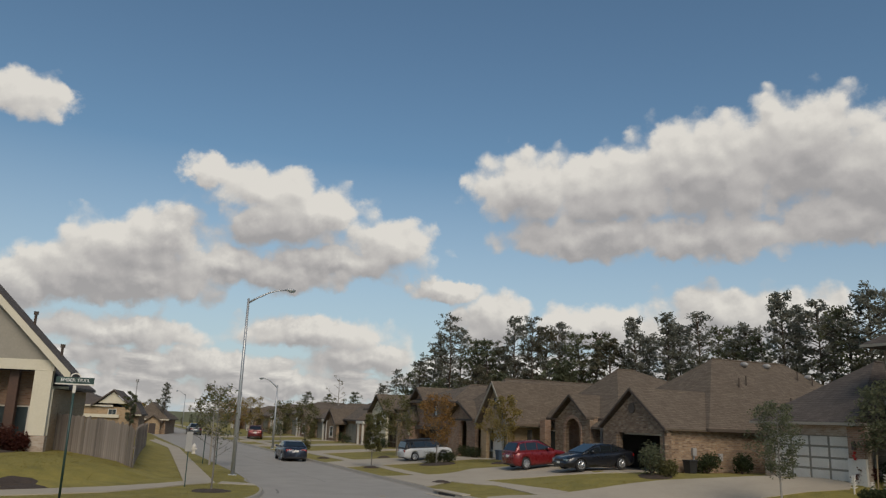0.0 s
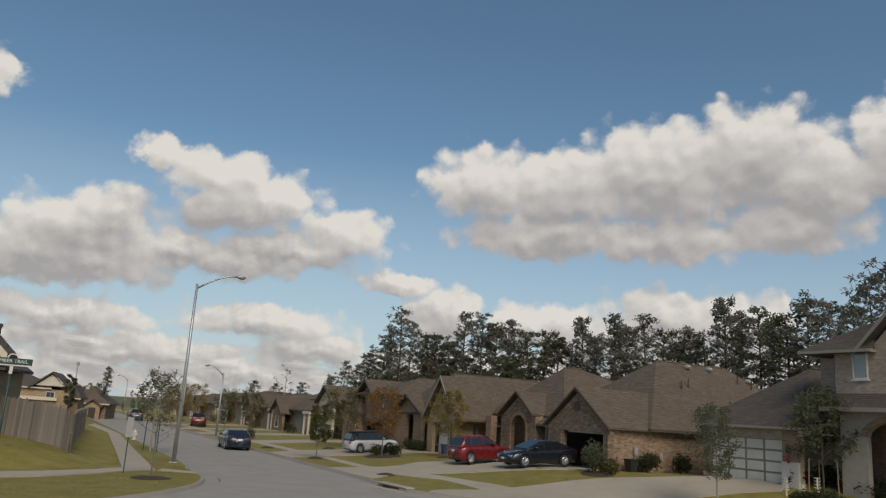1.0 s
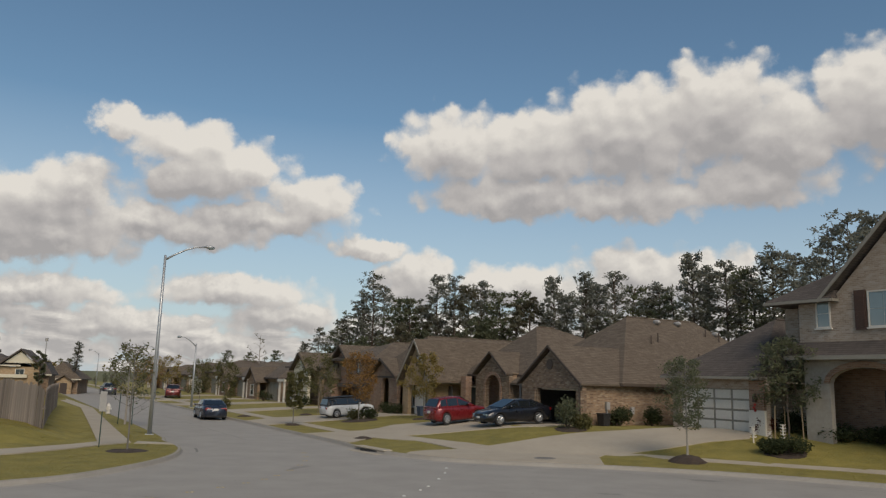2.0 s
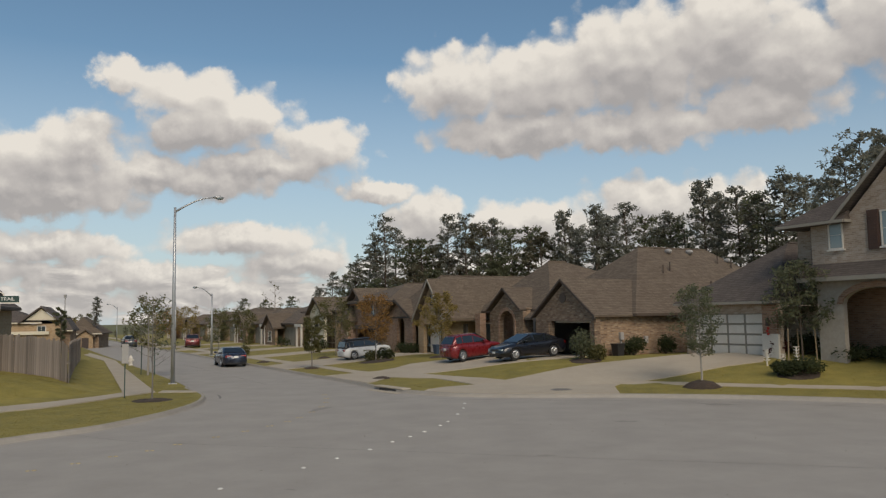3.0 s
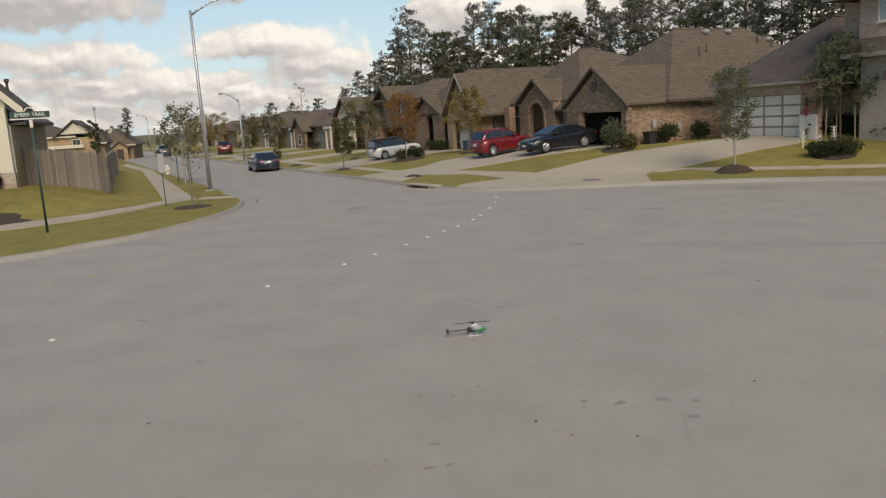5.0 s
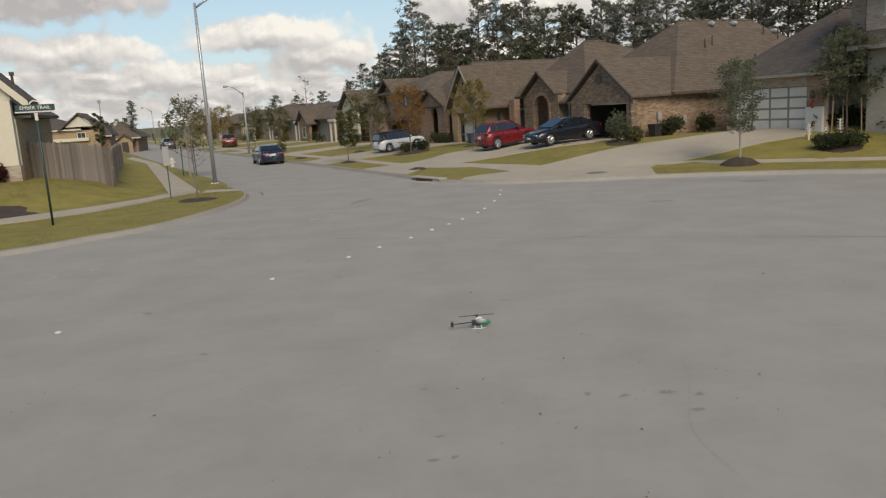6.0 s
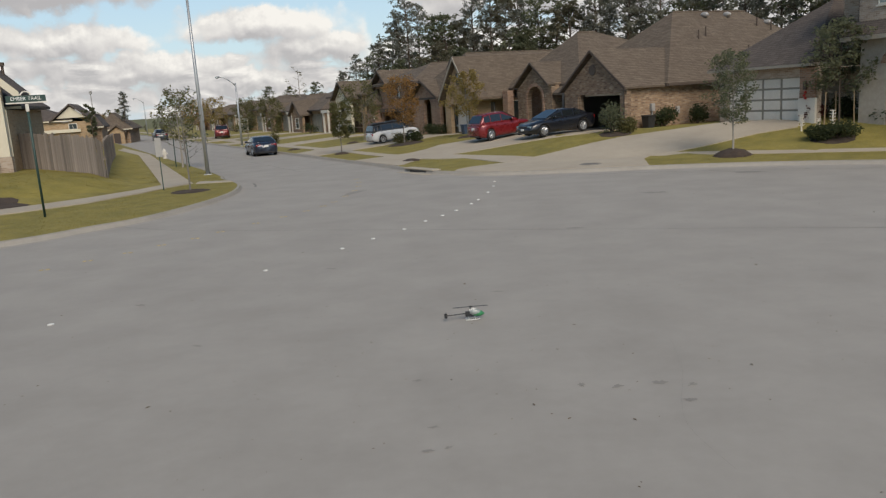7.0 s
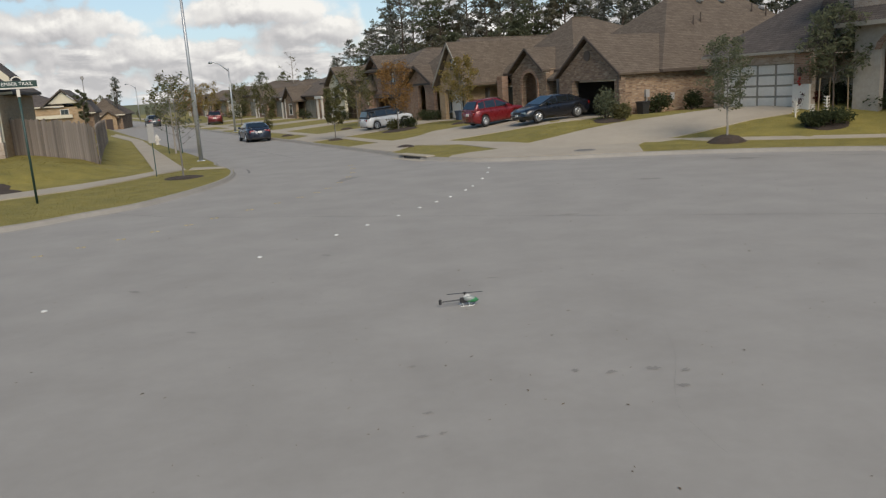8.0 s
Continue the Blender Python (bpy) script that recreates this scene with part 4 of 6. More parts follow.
def leaf_mesh():
    bm = bmesh.new()
    for k in range(420):
        x, y = rng.uniform(-9, 12), rng.uniform(4.6, 27)
        if k < 40:
            x, y = rng.gauss(0.8, 2.2), rng.gauss(8.6, 1.6)
        size = rng.uniform(0.007, 0.018) * (1.7 if rng.random() < 0.14 else 1)
        t = rng.uniform(0, 6.28)
        c, s = math.cos(t), math.sin(t)
        rise = [0.004, 0.004 + size * rng.uniform(0.1, 0.5), 0.004, 0.004 + size * rng.uniform(0.1, 0.4)]
        vs = [bm.verts.new((x + c * u * size - s * v * size, y + s * u * size + c * v * size, h)) for (u, v), h in zip(((-1.2, 0), (0, -0.5), (1.2, 0.1), (0.1, 0.5)), rise)]
        bm.faces.new((vs[0], vs[1], vs[2])), bm.faces.new((vs[0], vs[2], vs[3]))
    return bm


tagged(obj_from("leaf_litter", leaf_mesh(), litter_mat), "scattered dry brown leaves on the concrete road", "leaves", kind="stuff")

# storm drain in the kerb
drain = thing("storm_drain", pose(-2.3, 36.85, 0, 0, 0, -56), "concrete storm drain inlet with dark slot in the kerb", "storm drain")
part("hood", boxed(-1.35, 1.35, -0.12, 0.36, 0.13, 0.21, 0.035), pale_concrete, drain)
# no opening is cut: a solid black strip paints the dark inside it
part("slot", boxed(-0.75, 0.75, -0.135, -0.1, 0.015, 0.125), black_plastic, drain, "black strip standing for the shaded opening")
part("apron", boxed(-1.35, 1.35, -0.55, -0.14, -0.02, 0.012), pale_concrete, drain)
hole = thing("manhole_cover", pose(5.37, 33.85, ground_right(5.37, 33.85) + 0.03), "rusty round manhole cover set in the driveway", "manhole cover")
bm = bmesh.new()
tube(bm, [(0, 0, -0.05), (0, 0, 0.02)], 0.36, 24)
part("cover", bm, tar, hole)
bm = bmesh.new()
tube(bm, [(0, 0, -0.05), (0, 0, 0.012)], 0.47, 24)
part("rim", bm, soil_stain, hole)

# ---- street lamps ----


def street_lamp(x, y, z, high, reach, turn, label, r=0.11):
    ob = thing("street_lamp", pose(x, y, z, 0, 0, turn), label, "street lamp", "street lamps")
    bm = bmesh.new()
    tube(bm, [(0, 0, 0), (0, 0, high * 0.5), (0, 0, high)], [r, r * 0.8, r * 0.58], 14)
    part("pole", bm, galvanised, ob, smooth=True)
    part("base_plate", boxed(-r * 2, r * 2, -r * 2, r * 2, -0.05, 0.03, 0.01), galvanised, ob)
    bm = bmesh.new()
    tube(bm, [(0, 0, high - 0.25), (reach * 0.2, 0, high + 0.08), (reach * 0.42, 0, high + 0.38), (reach * 0.62, 0, high + 0.56), (reach * 0.82, 0, high + 0.62)], [0.06, 0.05, 0.045, 0.04, 0.04], 10)
    part("arm", bm, galvanised, ob, smooth=True)
    bm = bmesh.new()
    tube(bm, [(reach * 0.78, 0, high + 0.62), (reach * 0.84, 0, high + 0.63), (reach * 0.94, 0, high + 0.62), (reach * 1.02, 0, high + 0.6)], [0.05, 0.12, 0.15, 0.05], 12)
    for v in bm.verts:
        v.co.z = (v.co.z - high - 0.62) * 0.65 + high + 0.62
    head = part("lamp_head", bm, galvanised, ob, smooth=True)
    bm = bmesh.new()
    bmesh.ops.create_uvsphere(bm, u_segments=12, v_segments=6, radius=0.13, matrix=Matrix.Translation((reach * 0.93, 0, high + 0.56)) @ Matrix.Diagonal((1.5, 0.9, 0.6, 1)))
    part("lens", bm, blind_glass, head)
    return ob


street_lamp(-14.17, 41.55, 0.15, 9.5, 2.5, 18, "tall grey steel street lamp with curved arm beside the kerb")
street_lamp(*S(76.4, 16.3), 0.15, 6.0, 1.75, 205, "grey steel street lamp beside the far kerb")
street_lamp(*S(97, 16.4), 0.15, 5.7, 1.6, 205, "grey steel street lamp farther along the street")
street_lamp(*S(160, 16.3), 0.0, 6.5, 1.8, 205, "small distant grey street lamp")

# ---- street-name sign ----
sign = thing("street_sign", pose(-15.16, 26.73, 0.15, 0, 0, 29.5), "green street name sign on a tall green pole", "street sign")
bm = bmesh.new()
tube(bm, [(0, 0, -0.1), (0, 0, 3.86)], 0.042, 12)
part("pole", bm, green_metal, sign, smooth=True)
part("cap", boxed(-0.055, 0.055, -0.055, 0.055, 3.72, 3.98, 0.01), white, sign)
blade = part("blade", boxed(-0.62, 0.62, -0.012, 0.012, 4.05, 4.27, 0.004), green_metal, sign)
part("lower_rail", boxed(-0.64, 0.64, -0.018, 0.018, 4.0, 4.045), white, sign)
bm = bmesh.new()
for k in range(12):
    t0, t1 = math.pi * k / 12, math.pi * (k + 1) / 12
    solid(bm, [(r * math.cos(t), yy, 4.28 + 0.8 * r * math.sin(t)) for yy in (-0.01, 0.01) for r in (0.13, 0.18) for t in (t0, t1)], [(0, 1, 3, 2), (4, 6, 7, 5), (2, 3, 7, 6), (0, 4, 5, 1)])
bmesh.ops.recalc_face_normals(bm, faces=bm.faces)
part("crest", bm, white, sign, "white arched crest")
words = bpy.data.curves.new("lettering", "FONT")
words.body, words.size, words.align_x, words.align_y, words.extrude = "EMBER TRAIL", 0.165, "CENTER", "CENTER", 0.002
tmp = bpy.data.objects.new("lettering_curve", words)
letters = new("lettering", bpy.data.meshes.new_from_object(tmp))
bpy.data.objects.remove(tmp)
letters.data.materials.append(marker_white)
letters.parent, letters.matrix_local = sign, pose(0, -0.016, 4.16, 90, 0, 0)

# narrow notice on a green post, hydrant
post = thing("notice_post", pose(-13.72, 34.1, 0.15, 0, 0, 20), "grey metal notice board on a thin green post", "sign")
part("post", boxed(-0.022, 0.022, -0.022, 0.022, -0.1, 2.3), green_metal, post)
part("board", boxed(-0.14, 0.14, -0.06, -0.035, 1.5, 2.35, 0.006), grey_plastic, post, "plain grey back of a board")
hyd = thing("fire_hydrant", pose(-23.86, 60.4, 0.15), "white fire hydrant in the grass verge", "hydrant")
bm = bmesh.new()
tube(bm, [(0, 0, -0.05), (0, 0, 0.06), (0, 0, 0.07), (0, 0, 0.5), (0, 0, 0.52), (0, 0, 0.56), (0, 0, 0.68), (0, 0, 0.74)], [0.17, 0.17, 0.12, 0.12, 0.16, 0.16, 0.1, 0.03], 14)
part("barrel", bm, white, hyd, smooth=False)
for name, p, r in (("outlet", [(-0.24, 0, 0.38), (0.24, 0, 0.38)], 0.07), ("outlet", [(0, 0, 0.36), (0, -0.22, 0.36)], 0.085), ("nut", [(0, 0, 0.73), (0, 0, 0.8)], 0.035)):
    bm = bmesh.new()
    tube(bm, p, r, 10)
    part(name, bm, white, hyd)
box_ob = thing("utility_box", pose(*S(96, 5.2), 0.15, 0, 0, 20), "pale utility box beside the far pavement", "utility box")
part("case", boxed(-0.4, 0.4, -0.3, 0.3, -0.05, 0.9, 0.04), grey_plastic, box_ob)
part("lid", boxed(-0.44, 0.44, -0.34, 0.34, 0.905, 0.98, 0.02), grey_plastic, box_ob)

# ---- weathered fence of the corner lot ----
fence = thing("wooden_fence", pose(-21.0, 43.3, 0.7), "tall weathered grey-brown cedar picket fence", "fence")
picket_meshes = []
for k in range(4):
    bm = bmesh.new()
    w, top = 0.068, 1.92 + 0.04 * (k - 1.5)
    upright(bm, [(-w, -0.5), (w, -0.5), (w, top - 0.05), (w - 0.04, top), (-w + 0.04, top), (-w, top - 0.05)], -0.012, 0.012)
    me = bpy.data.meshes.new("picket")
    bm.to_mesh(me), bm.free()
    me.materials.append(fence_wood)
    picket_meshes.append(me)


def fence_run(p0, p1):
    v = Vector(p1) - Vector(p0)
    n = int(v.length / 0.142)
    turn = math.degrees(math.atan2(-v.x, v.y))
    for i in range(n):
        x, y = p0[0] + v.x * i / n, p0[1] + v.y * i / n
        ob = new("picket", picket_meshes[rng.randrange(4)])
        ob.parent = fence
        ob.matrix_basis = pose(x + 21.0 + rng.uniform(-0.008, 0.008), y - 43.3, ground_left(x, y) - 0.7 + rng.uniform(-0.03, 0.03), rng.uniform(-0.5, 0.5), rng.uniform(-0.6, 0.6), turn + rng.uniform(-2, 2))
    for z in (0.25, 0.95, 1.65):
        g0, g1 = ground_left(*p0), ground_left(*p1)
        bm = bmesh.new()
        tube(bm, [(p0[0] + 21.0, p0[1] - 43.3, g0 + z - 0.7), (p1[0] + 21.0, p1[1] - 43.3, g1 + z - 0.7)], 0.045, 4)
        bmesh.ops.translate(bm, verts=bm.verts, vec=(v.normalized().y * -0.07, v.normalized().x * 0.07, 0))
        part("rail", bm, fence_wood, fence)


fence_run((-24.2, 40.95), (-18.5, 39.0))
fence_run((-18.5, 39.0), (-25.2, 54.0))
fence_run((-25.2, 54.0), (-31.5, 68.5))

# ---- corner house with a cream gable ----


class Corner(House):
    def __init__(self, name, x, y, z, turn, label):
        self.o = Vector((0, 0, 0))
        self.ob = thing(name, pose(x, y, z, 0, 0, turn), label, "house", "houses on the corner side")


# local: q runs along the gabled front (to its right end at 0), s runs back from it
k = Corner("corner_house", -23.25, 38.8, 0.95, 18.0, "corner house with cream gable, brick side and red shrubs")
k.trim = cream
k.box("side_wall", -0.28, 0.0, 0.05, 9.0, -0.6, 3.3, brick_tan)
k.box("corner_column", -0.8, 0.05, -0.35, 0.04, 0.95, 4.2, cream)
k.box("column_base", -0.9, 0.12, -0.45, 0.0, -0.6, 0.94, brick_pale)
k.box("beam", -9, 0.1, -0.3, 0.0, 4.21, 4.75, cream)
k.box("front_wall", -9, -0.29, 1.3, 1.5, -0.6, 4.2, brick_red)
k.box("porch_post", -2.1, -1.65, 0.2, 0.6, -0.3, 4.2, shutter_wood)
k.box("porch_floor", -9, 0.0, -0.3, 1.3, -0.6, 0.1, pale_concrete)
k.window(1.3, -6.5, -1.2, 0.6, 2.4, face="side", bars=(3, 1))


def k_across(outline, s0, s1):
    bm = bmesh.new()
    a = [bm.verts.new((x, s0, z)) for x, z in outline]
    c2 = [bm.verts.new((x, s1, z)) for x, z in outline]
    n = len(outline)
    fs = [bm.faces.new(a), bm.faces.new(c2[::-1])] + [bm.faces.new((a[i], c2[i], c2[(i + 1) % n], a[(i + 1) % n])) for i in range(n)]
    bmesh.ops.recalc_face_normals(bm, faces=fs)
    return bm


k.part("gable_siding", k_across([(-9, 4.76), (-0.1, 4.76), (-4.5, 9.2)], -0.25, -0.1), taupe)
k.part("roof", k_across([(0.95, 4.15), (-4.5, 9.6), (-9.9, 4.15), (-9.9, 3.95), (-4.5, 9.4), (0.95, 3.95)], -0.6, 1.8), shingle_dark)
k.part("rake_board", k_across([(0.95, 4.12), (-4.5, 9.55), (-4.5, 9.1), (0.95, 3.67)], -0.66, -0.603), cream)
k.part("rake_board", k_across([(-9.9, 4.12), (-4.5, 9.55), (-4.5, 9.1), (-9.9, 3.67)], -0.66, -0.603), cream)
k.spout(0.06, 0.12, -0.4, 3.3, cream)
for x_, s_, z_ in ((0.0, 1.2, 4.9), (-1.6, 1.4, 6.6)):
    bm = bmesh.new()
    tube(bm, [(x_, s_, z_), (x_, s_, z_ + 0.75)], 0.07, 8)
    tube(bm, [(x_, s_, z_ + 0.62), (x_, s_, z_ + 0.8)], 0.12, 8)
    k.part("vent_pipe", bm, trim_dark)
k.hip(-9, 0.45, 1.85, 9.4, 3.5, 6.7, mat=shingle_dark, ridge=(-3.6, 5.0, -3.6, 6.5))

# two-storey house behind the fence
m = Corner("gabled_house", -45.5, 83.5, 0.8, 20.0, "two-storey house with cream gables behind the fence")
m.trim = cream
m.box("body", -1.0, 4.5, 0.0, 8.0, -0.5, 2.7, brick_tan)
m.box("eave_board", -1.2, 3.3, -0.3, -0.01, 1.55, 1.9, cream)
m.part("gable_siding", k_across([(1.0, 3.1), (4.0, 3.1), (2.5, 4.35)], -0.2, -0.05), cream)
m.part("roof", k_across([(0.3, 2.85), (2.5, 4.65), (4.7, 2.85), (4.7, 2.67), (2.5, 4.47), (0.3, 2.67)], -0.5, 8.0), shingle_dark)
m.hip(-6.0, 2.6, -0.2, 9.0, 2.9, 4.75, mat=shingle_dark)
m.box("left_body", -5.6, -1.01, 0.4, 8.0, -0.5, 2.75, brick_tan)
m.window(0.0, 2.1, 3.0, 1.6, 2.5, face="side", bars=(2, 1))
m.box("right_wing", 4.51, 5.3, 1.0, 8.0, -0.5, 1.9, brick_brown)
m.hip(3.9, 5.6, 0.6, 8.4, 2.0, 3.3, mat=shingle_dark)
bm = bmesh.new()
tube(bm, [(4.6, 2.0, 3.0), (4.6, 2.0, 5.7)], 0.05, 8)
tube(bm, [(4.6, 2.0, 5.6), (4.6, 2.0, 5.95)], 0.16, 8)
m.part("chimney_pipe", bm, grey_plastic)
n2 = Corner("distant_house", -53.0, 108.0, 0.2, 15.0, "brown hipped-roof house at the end of the street")
n2.trim = cream
n2.box("body", 0.9, 5.4, 0.0, 9.0, -0.5, 1.8, brick_brown)
n2.hip(0.4, 5.9, -0.5, 9.5, 1.9, 4.2, mat=shingle, ridge=(2.9, 2.4, 2.9, 6.0))
n2.part("gable_wall", k_across([(2.8, -0.5), (4.8, -0.5), (4.8, 1.5), (3.8, 2.15), (2.8, 1.5)], -1.0, -0.8), brick_tan)
n2.part("gable_roof", k_across([(2.5, 1.5), (3.8, 2.45), (5.1, 1.5), (5.1, 1.35), (3.8, 2.3), (2.5, 1.35)], -1.3, 2.0), shingle)
n2.box("doorway", 3.35, 4.25, -1.03, -1.003, -0.3, 1.3, door_and_shade_dark)
n2.window(0.0, 1.2, 2.1, 0.3, 1.4, face="side")
for x, y, t, w in ((-86, 165, 20, "brown"),):
    f = Corner("distant_house", x, y, 0.1, t, f"{w} low house far down the street")
    f.box("body", -6, 6, 0, 9, -0.5, 1.4, brick_tan)
    f.hip(-6.5, 6.5, -0.5, 9.5, 1.5, 2.9, mat=shingle_dark)
    f.window(0.0, -3, -1.6, 0.1, 1.1, face="side")

# ---- vehicles ----


def loft(bm, stations):
    """A skin over cross-sections: (x, [(y, z) from the bottom centre round one side to the top centre])."""
    rows = []
    for x, half in stations:
        ring = [(x, -y, z) for y, z in half] + [(x, y, z) for y, z in half[::-1]]
        rows.append([bm.verts.new(p) for p in ring])
    n = len(rows[0])
    for a0, a1 in zip(rows, rows[1:]):
        for i in range(n):
            bm.faces.new((a0[i], a0[(i + 1) % n], a1[(i + 1) % n], a1[i]))
    bm.faces.new(rows[0][::-1]), bm.faces.new(rows[-1])
    bmesh.ops.recalc_face_normals(bm, faces=bm.faces)


def profile(points, x):
    return bend(x, [p[0] for p in points], [p[1] for p in points])


def car(name, m, label, colour, length, width, deck, roof, wheel_r, axles, glass_from, ground=0.2, rear_light=True):
    """deck: bonnet, belt and boot line (x, z); roof: roof line (x, z) over the cabin; x runs from the tail to the nose."""
    ob = thing(name, m, label, "car", "parked cars")
    hw = width / 2
    bm = bmesh.new()
    st = []
    n = 34
    for i in range(n + 1):
        x = length * i / n
        end = min(x, length - x)
        pinch = 1 - 0.22 * max(0, 1 - end / 0.55) ** 2
        w = hw * pinch
        zt = profile(deck, x)
        zb = ground + 0.16 * max(0, 1 - end / 0.35)
        for ax in axles:
            g = abs(x - ax)
            if g < wheel_r * 1.12:
                zb = max(zb, math.sqrt((wheel_r * 1.12) ** 2 - g * g) + wheel_r * 0.98)
        zm = zb + (zt - zb) * 0.55
        st.append((x, [(0, zb), (w * 0.93, zb), (w, zb + (zm - zb) * 0.35), (w, zm), (w * 0.97, zt - 0.1), (w * 0.90, zt - 0.01), (w * 0.5, zt + 0.025), (0, zt + 0.03)]))
    loft(bm, st)
    body = part("body", bm, colour, ob, smooth=True)
    # cabin
    bm = bmesh.new()
    st = []
    x0, x1 = roof[0][0], roof[-1][0]
    for i in range(15):
        x = x0 + (x1 - x0) * i / 14
        zr, zt = profile(roof, x), profile(deck, x)
        zr = max(zr, zt + 0.01)
        f = (zr - zt)
        wt_ = hw * 0.92 - 0.32 * f
        st.append((x, [(0, zt - 0.05), (hw * 0.9, zt - 0.05), (hw * 0.9, zt + 0.01), (wt_ + 0.02, zt + f * 0.88), (wt_ - 0.08, zt + f * 0.97), (wt_ * 0.5, zr), (0, zr + 0.01)]))
    loft(bm, st)
    cabin = part("cabin", bm, colour, ob, smooth=True)
    # glass: sides
    g0, g1 = glass_from
    zt_mid = profile(deck, (g0 + g1) / 2)
    top_mid = max(z for _, z in roof)
    cuts = [g0, g0 + (g1 - g0) * 0.22, g0 + (g1 - g0) * 0.58, g1]
    for side in (-1, 1):
        for c0, c1 in zip(cuts, cuts[1:]):
            pts = []
            for x, f in ((c0 + 0.03, 0.12), (c1 - 0.03, 0.12), (c1 - 0.03, 0.84), (c0 + 0.03, 0.84)):
                zr, zt = profile(roof, x), profile(deck, x)
                f2 = min(f, 0.84)
                h_ = max(zr - zt, 0.05)
                y = hw * 0.9 + ((hw * 0.92 - 0.32 * h_ + 0.02) - hw * 0.9) * f2 / 0.88 + 0.006
                pts.append((x, side * y, zt + h_ * f2))
            bm = bmesh.new()
            solid(bm, pts + [(p[0], p[1] - side * 0.03, p[2]) for p in pts], [(0, 1, 2, 3), (4, 7, 6, 5), (0, 4, 5, 1), (1, 5, 6, 2), (2, 6, 7, 3), (3, 7, 4, 0)])
            bmesh.ops.recalc_face_normals(bm, faces=bm.faces)
            part("side_window", bm, car_glass, cabin, "dark glass")
    # windscreen and rear window
    for name_, (xa, xb) in (("rear_window", (roof[0][0], roof[1][0])), ("windscreen", (roof[-1][0], roof[-2][0]))):
        za, zb2 = profile(roof, xa), profile(roof, xb)
        out = -1 if name_ == "rear_window" else 1
        p = []
        for f, wf in ((0.1, 0.82), (0.92, 0.68)):
            x, z = xa + (xb - xa) * f, max(za + (zb2 - za) * f, profile(deck, xa + (xb - xa) * f)) + 0.02
            p += [(x + out * 0.012, -hw * wf, z + 0.01), (x + out * 0.012, hw * wf, z + 0.01)]
        pts = [p[0], p[1], p[3], p[2]]
        bm = bmesh.new()
        solid(bm, pts + [(q[0] - out * 0.03, q[1], q[2] - 0.03) for q in pts], [(0, 1, 2, 3), (4, 7, 6, 5), (0, 4, 5, 1), (1, 5, 6, 2), (2, 6, 7, 3), (3, 7, 4, 0)])
        bmesh.ops.recalc_face_normals(bm, faces=bm.faces)
        part(name_, bm, car_glass, cabin, "dark glass")
    # wheels
    for ax in axles:
        for side in (-1, 1):
            bm = bmesh.new()
            y1 = side * (hw - 0.0)
            y0 = side * (hw - 0.22)
            tube(bm, [(ax, y0, wheel_r), (ax, y0 + (y1 - y0) * 0.1, wheel_r), (ax, y0 + (y1 - y0) * 0.9, wheel_r), (ax, y1, wheel_r)], [wheel_r * 0.9, wheel_r, wheel_r, wheel_r * 0.9], 22)
            wheel = part("wheel", bm, rubber, ob)
            bm = bmesh.new()
            tube(bm, [(ax, y1 - side * 0.05, wheel_r), (ax, y1 + side * 0.006, wheel_r)], wheel_r * 0.64, 20)
            rim = part("rim", bm, black_plastic, wheel)
            bm = bmesh.new()
            for s_ in range(8):
                t = 2 * math.pi * s_ / 8
                tube(bm, [(ax, y1 + side * 0.012, wheel_r), (ax + math.cos(t) * wheel_r * 0.6, y1 + side * 0.008, wheel_r + math.sin(t) * wheel_r * 0.6)], 0.03, 5)
            for s_ in range(20):
                t, t2 = 2 * math.pi * s_ / 20, 2 * math.pi * (s_ + 1) / 20
                tube(bm, [(ax + math.cos(u) * wheel_r * 0.62, y1 + side * 0.008, wheel_r + math.sin(u) * wheel_r * 0.62) for u in (t, t2)], 0.025, 5)
            part("spokes", bm, alloy, wheel, "silver alloy spokes")
    # lights, plates, mirrors, bumpers
    zf, zr_ = profile(deck, length - 0.3), profile(deck, 0.2)
    for side in (-1, 1):
        y = side * hw * 0.62
        part("headlight", boxed(length - 0.34, length - 0.07, y - 0.2, y + 0.2, zf - 0.22, zf - 0.08, 0.04), blind_glass, ob, "clear headlight")
        part("tail_light", boxed(0.02, 0.2, y - 0.2, y + 0.2, zr_ - 0.28, zr_ - 0.1, 0.03), tail_red, ob, "red tail light")
        part("mirror", boxed(g1 - 0.35, g1 - 0.18, side * (hw + 0.08) - 0.1, side * (hw + 0.08) + 0.1, zt_mid + 0.03, zt_mid + 0.17, 0.04), colour, ob)
        for cx in (0.36, 0.66):
            xh = g0 + (g1 - g0) * cx
            part("door_handle", boxed(xh, xh + 0.18, side * hw - 0.015, side * hw + 0.015, zt_mid - 0.19, zt_mid - 0.15), colour, ob)
    part("plate", boxed(-0.02, 0.035, -0.16, 0.16, zr_ - 0.3, zr_ - 0.15), marker_white, ob, "pale number plate")
    part("front_plate", boxed(length - 0.04, length + 0.015, -0.15, 0.15, 0.42, 0.53), marker_white, ob, "pale number plate")
    part("grille", boxed(length - 0.1, length - 0.006, -0.38, 0.38, 0.56, 0.68, 0.02), black_plastic, ob)
    part("lower_grille", boxed(length - 0.12, length - 0.02, -0.55, 0.55, 0.27, 0.4, 0.02), black_plastic, ob)
    part("rear_valance", boxed(0.04, 0.15, -hw * 0.7, hw * 0.7, 0.25, 0.4, 0.02), black_plastic, ob)
    part("underbody", boxed(0.5, length - 0.5, -hw * 0.75, hw * 0.75, 0.16, 0.35), black_plastic, ob)
    return ob


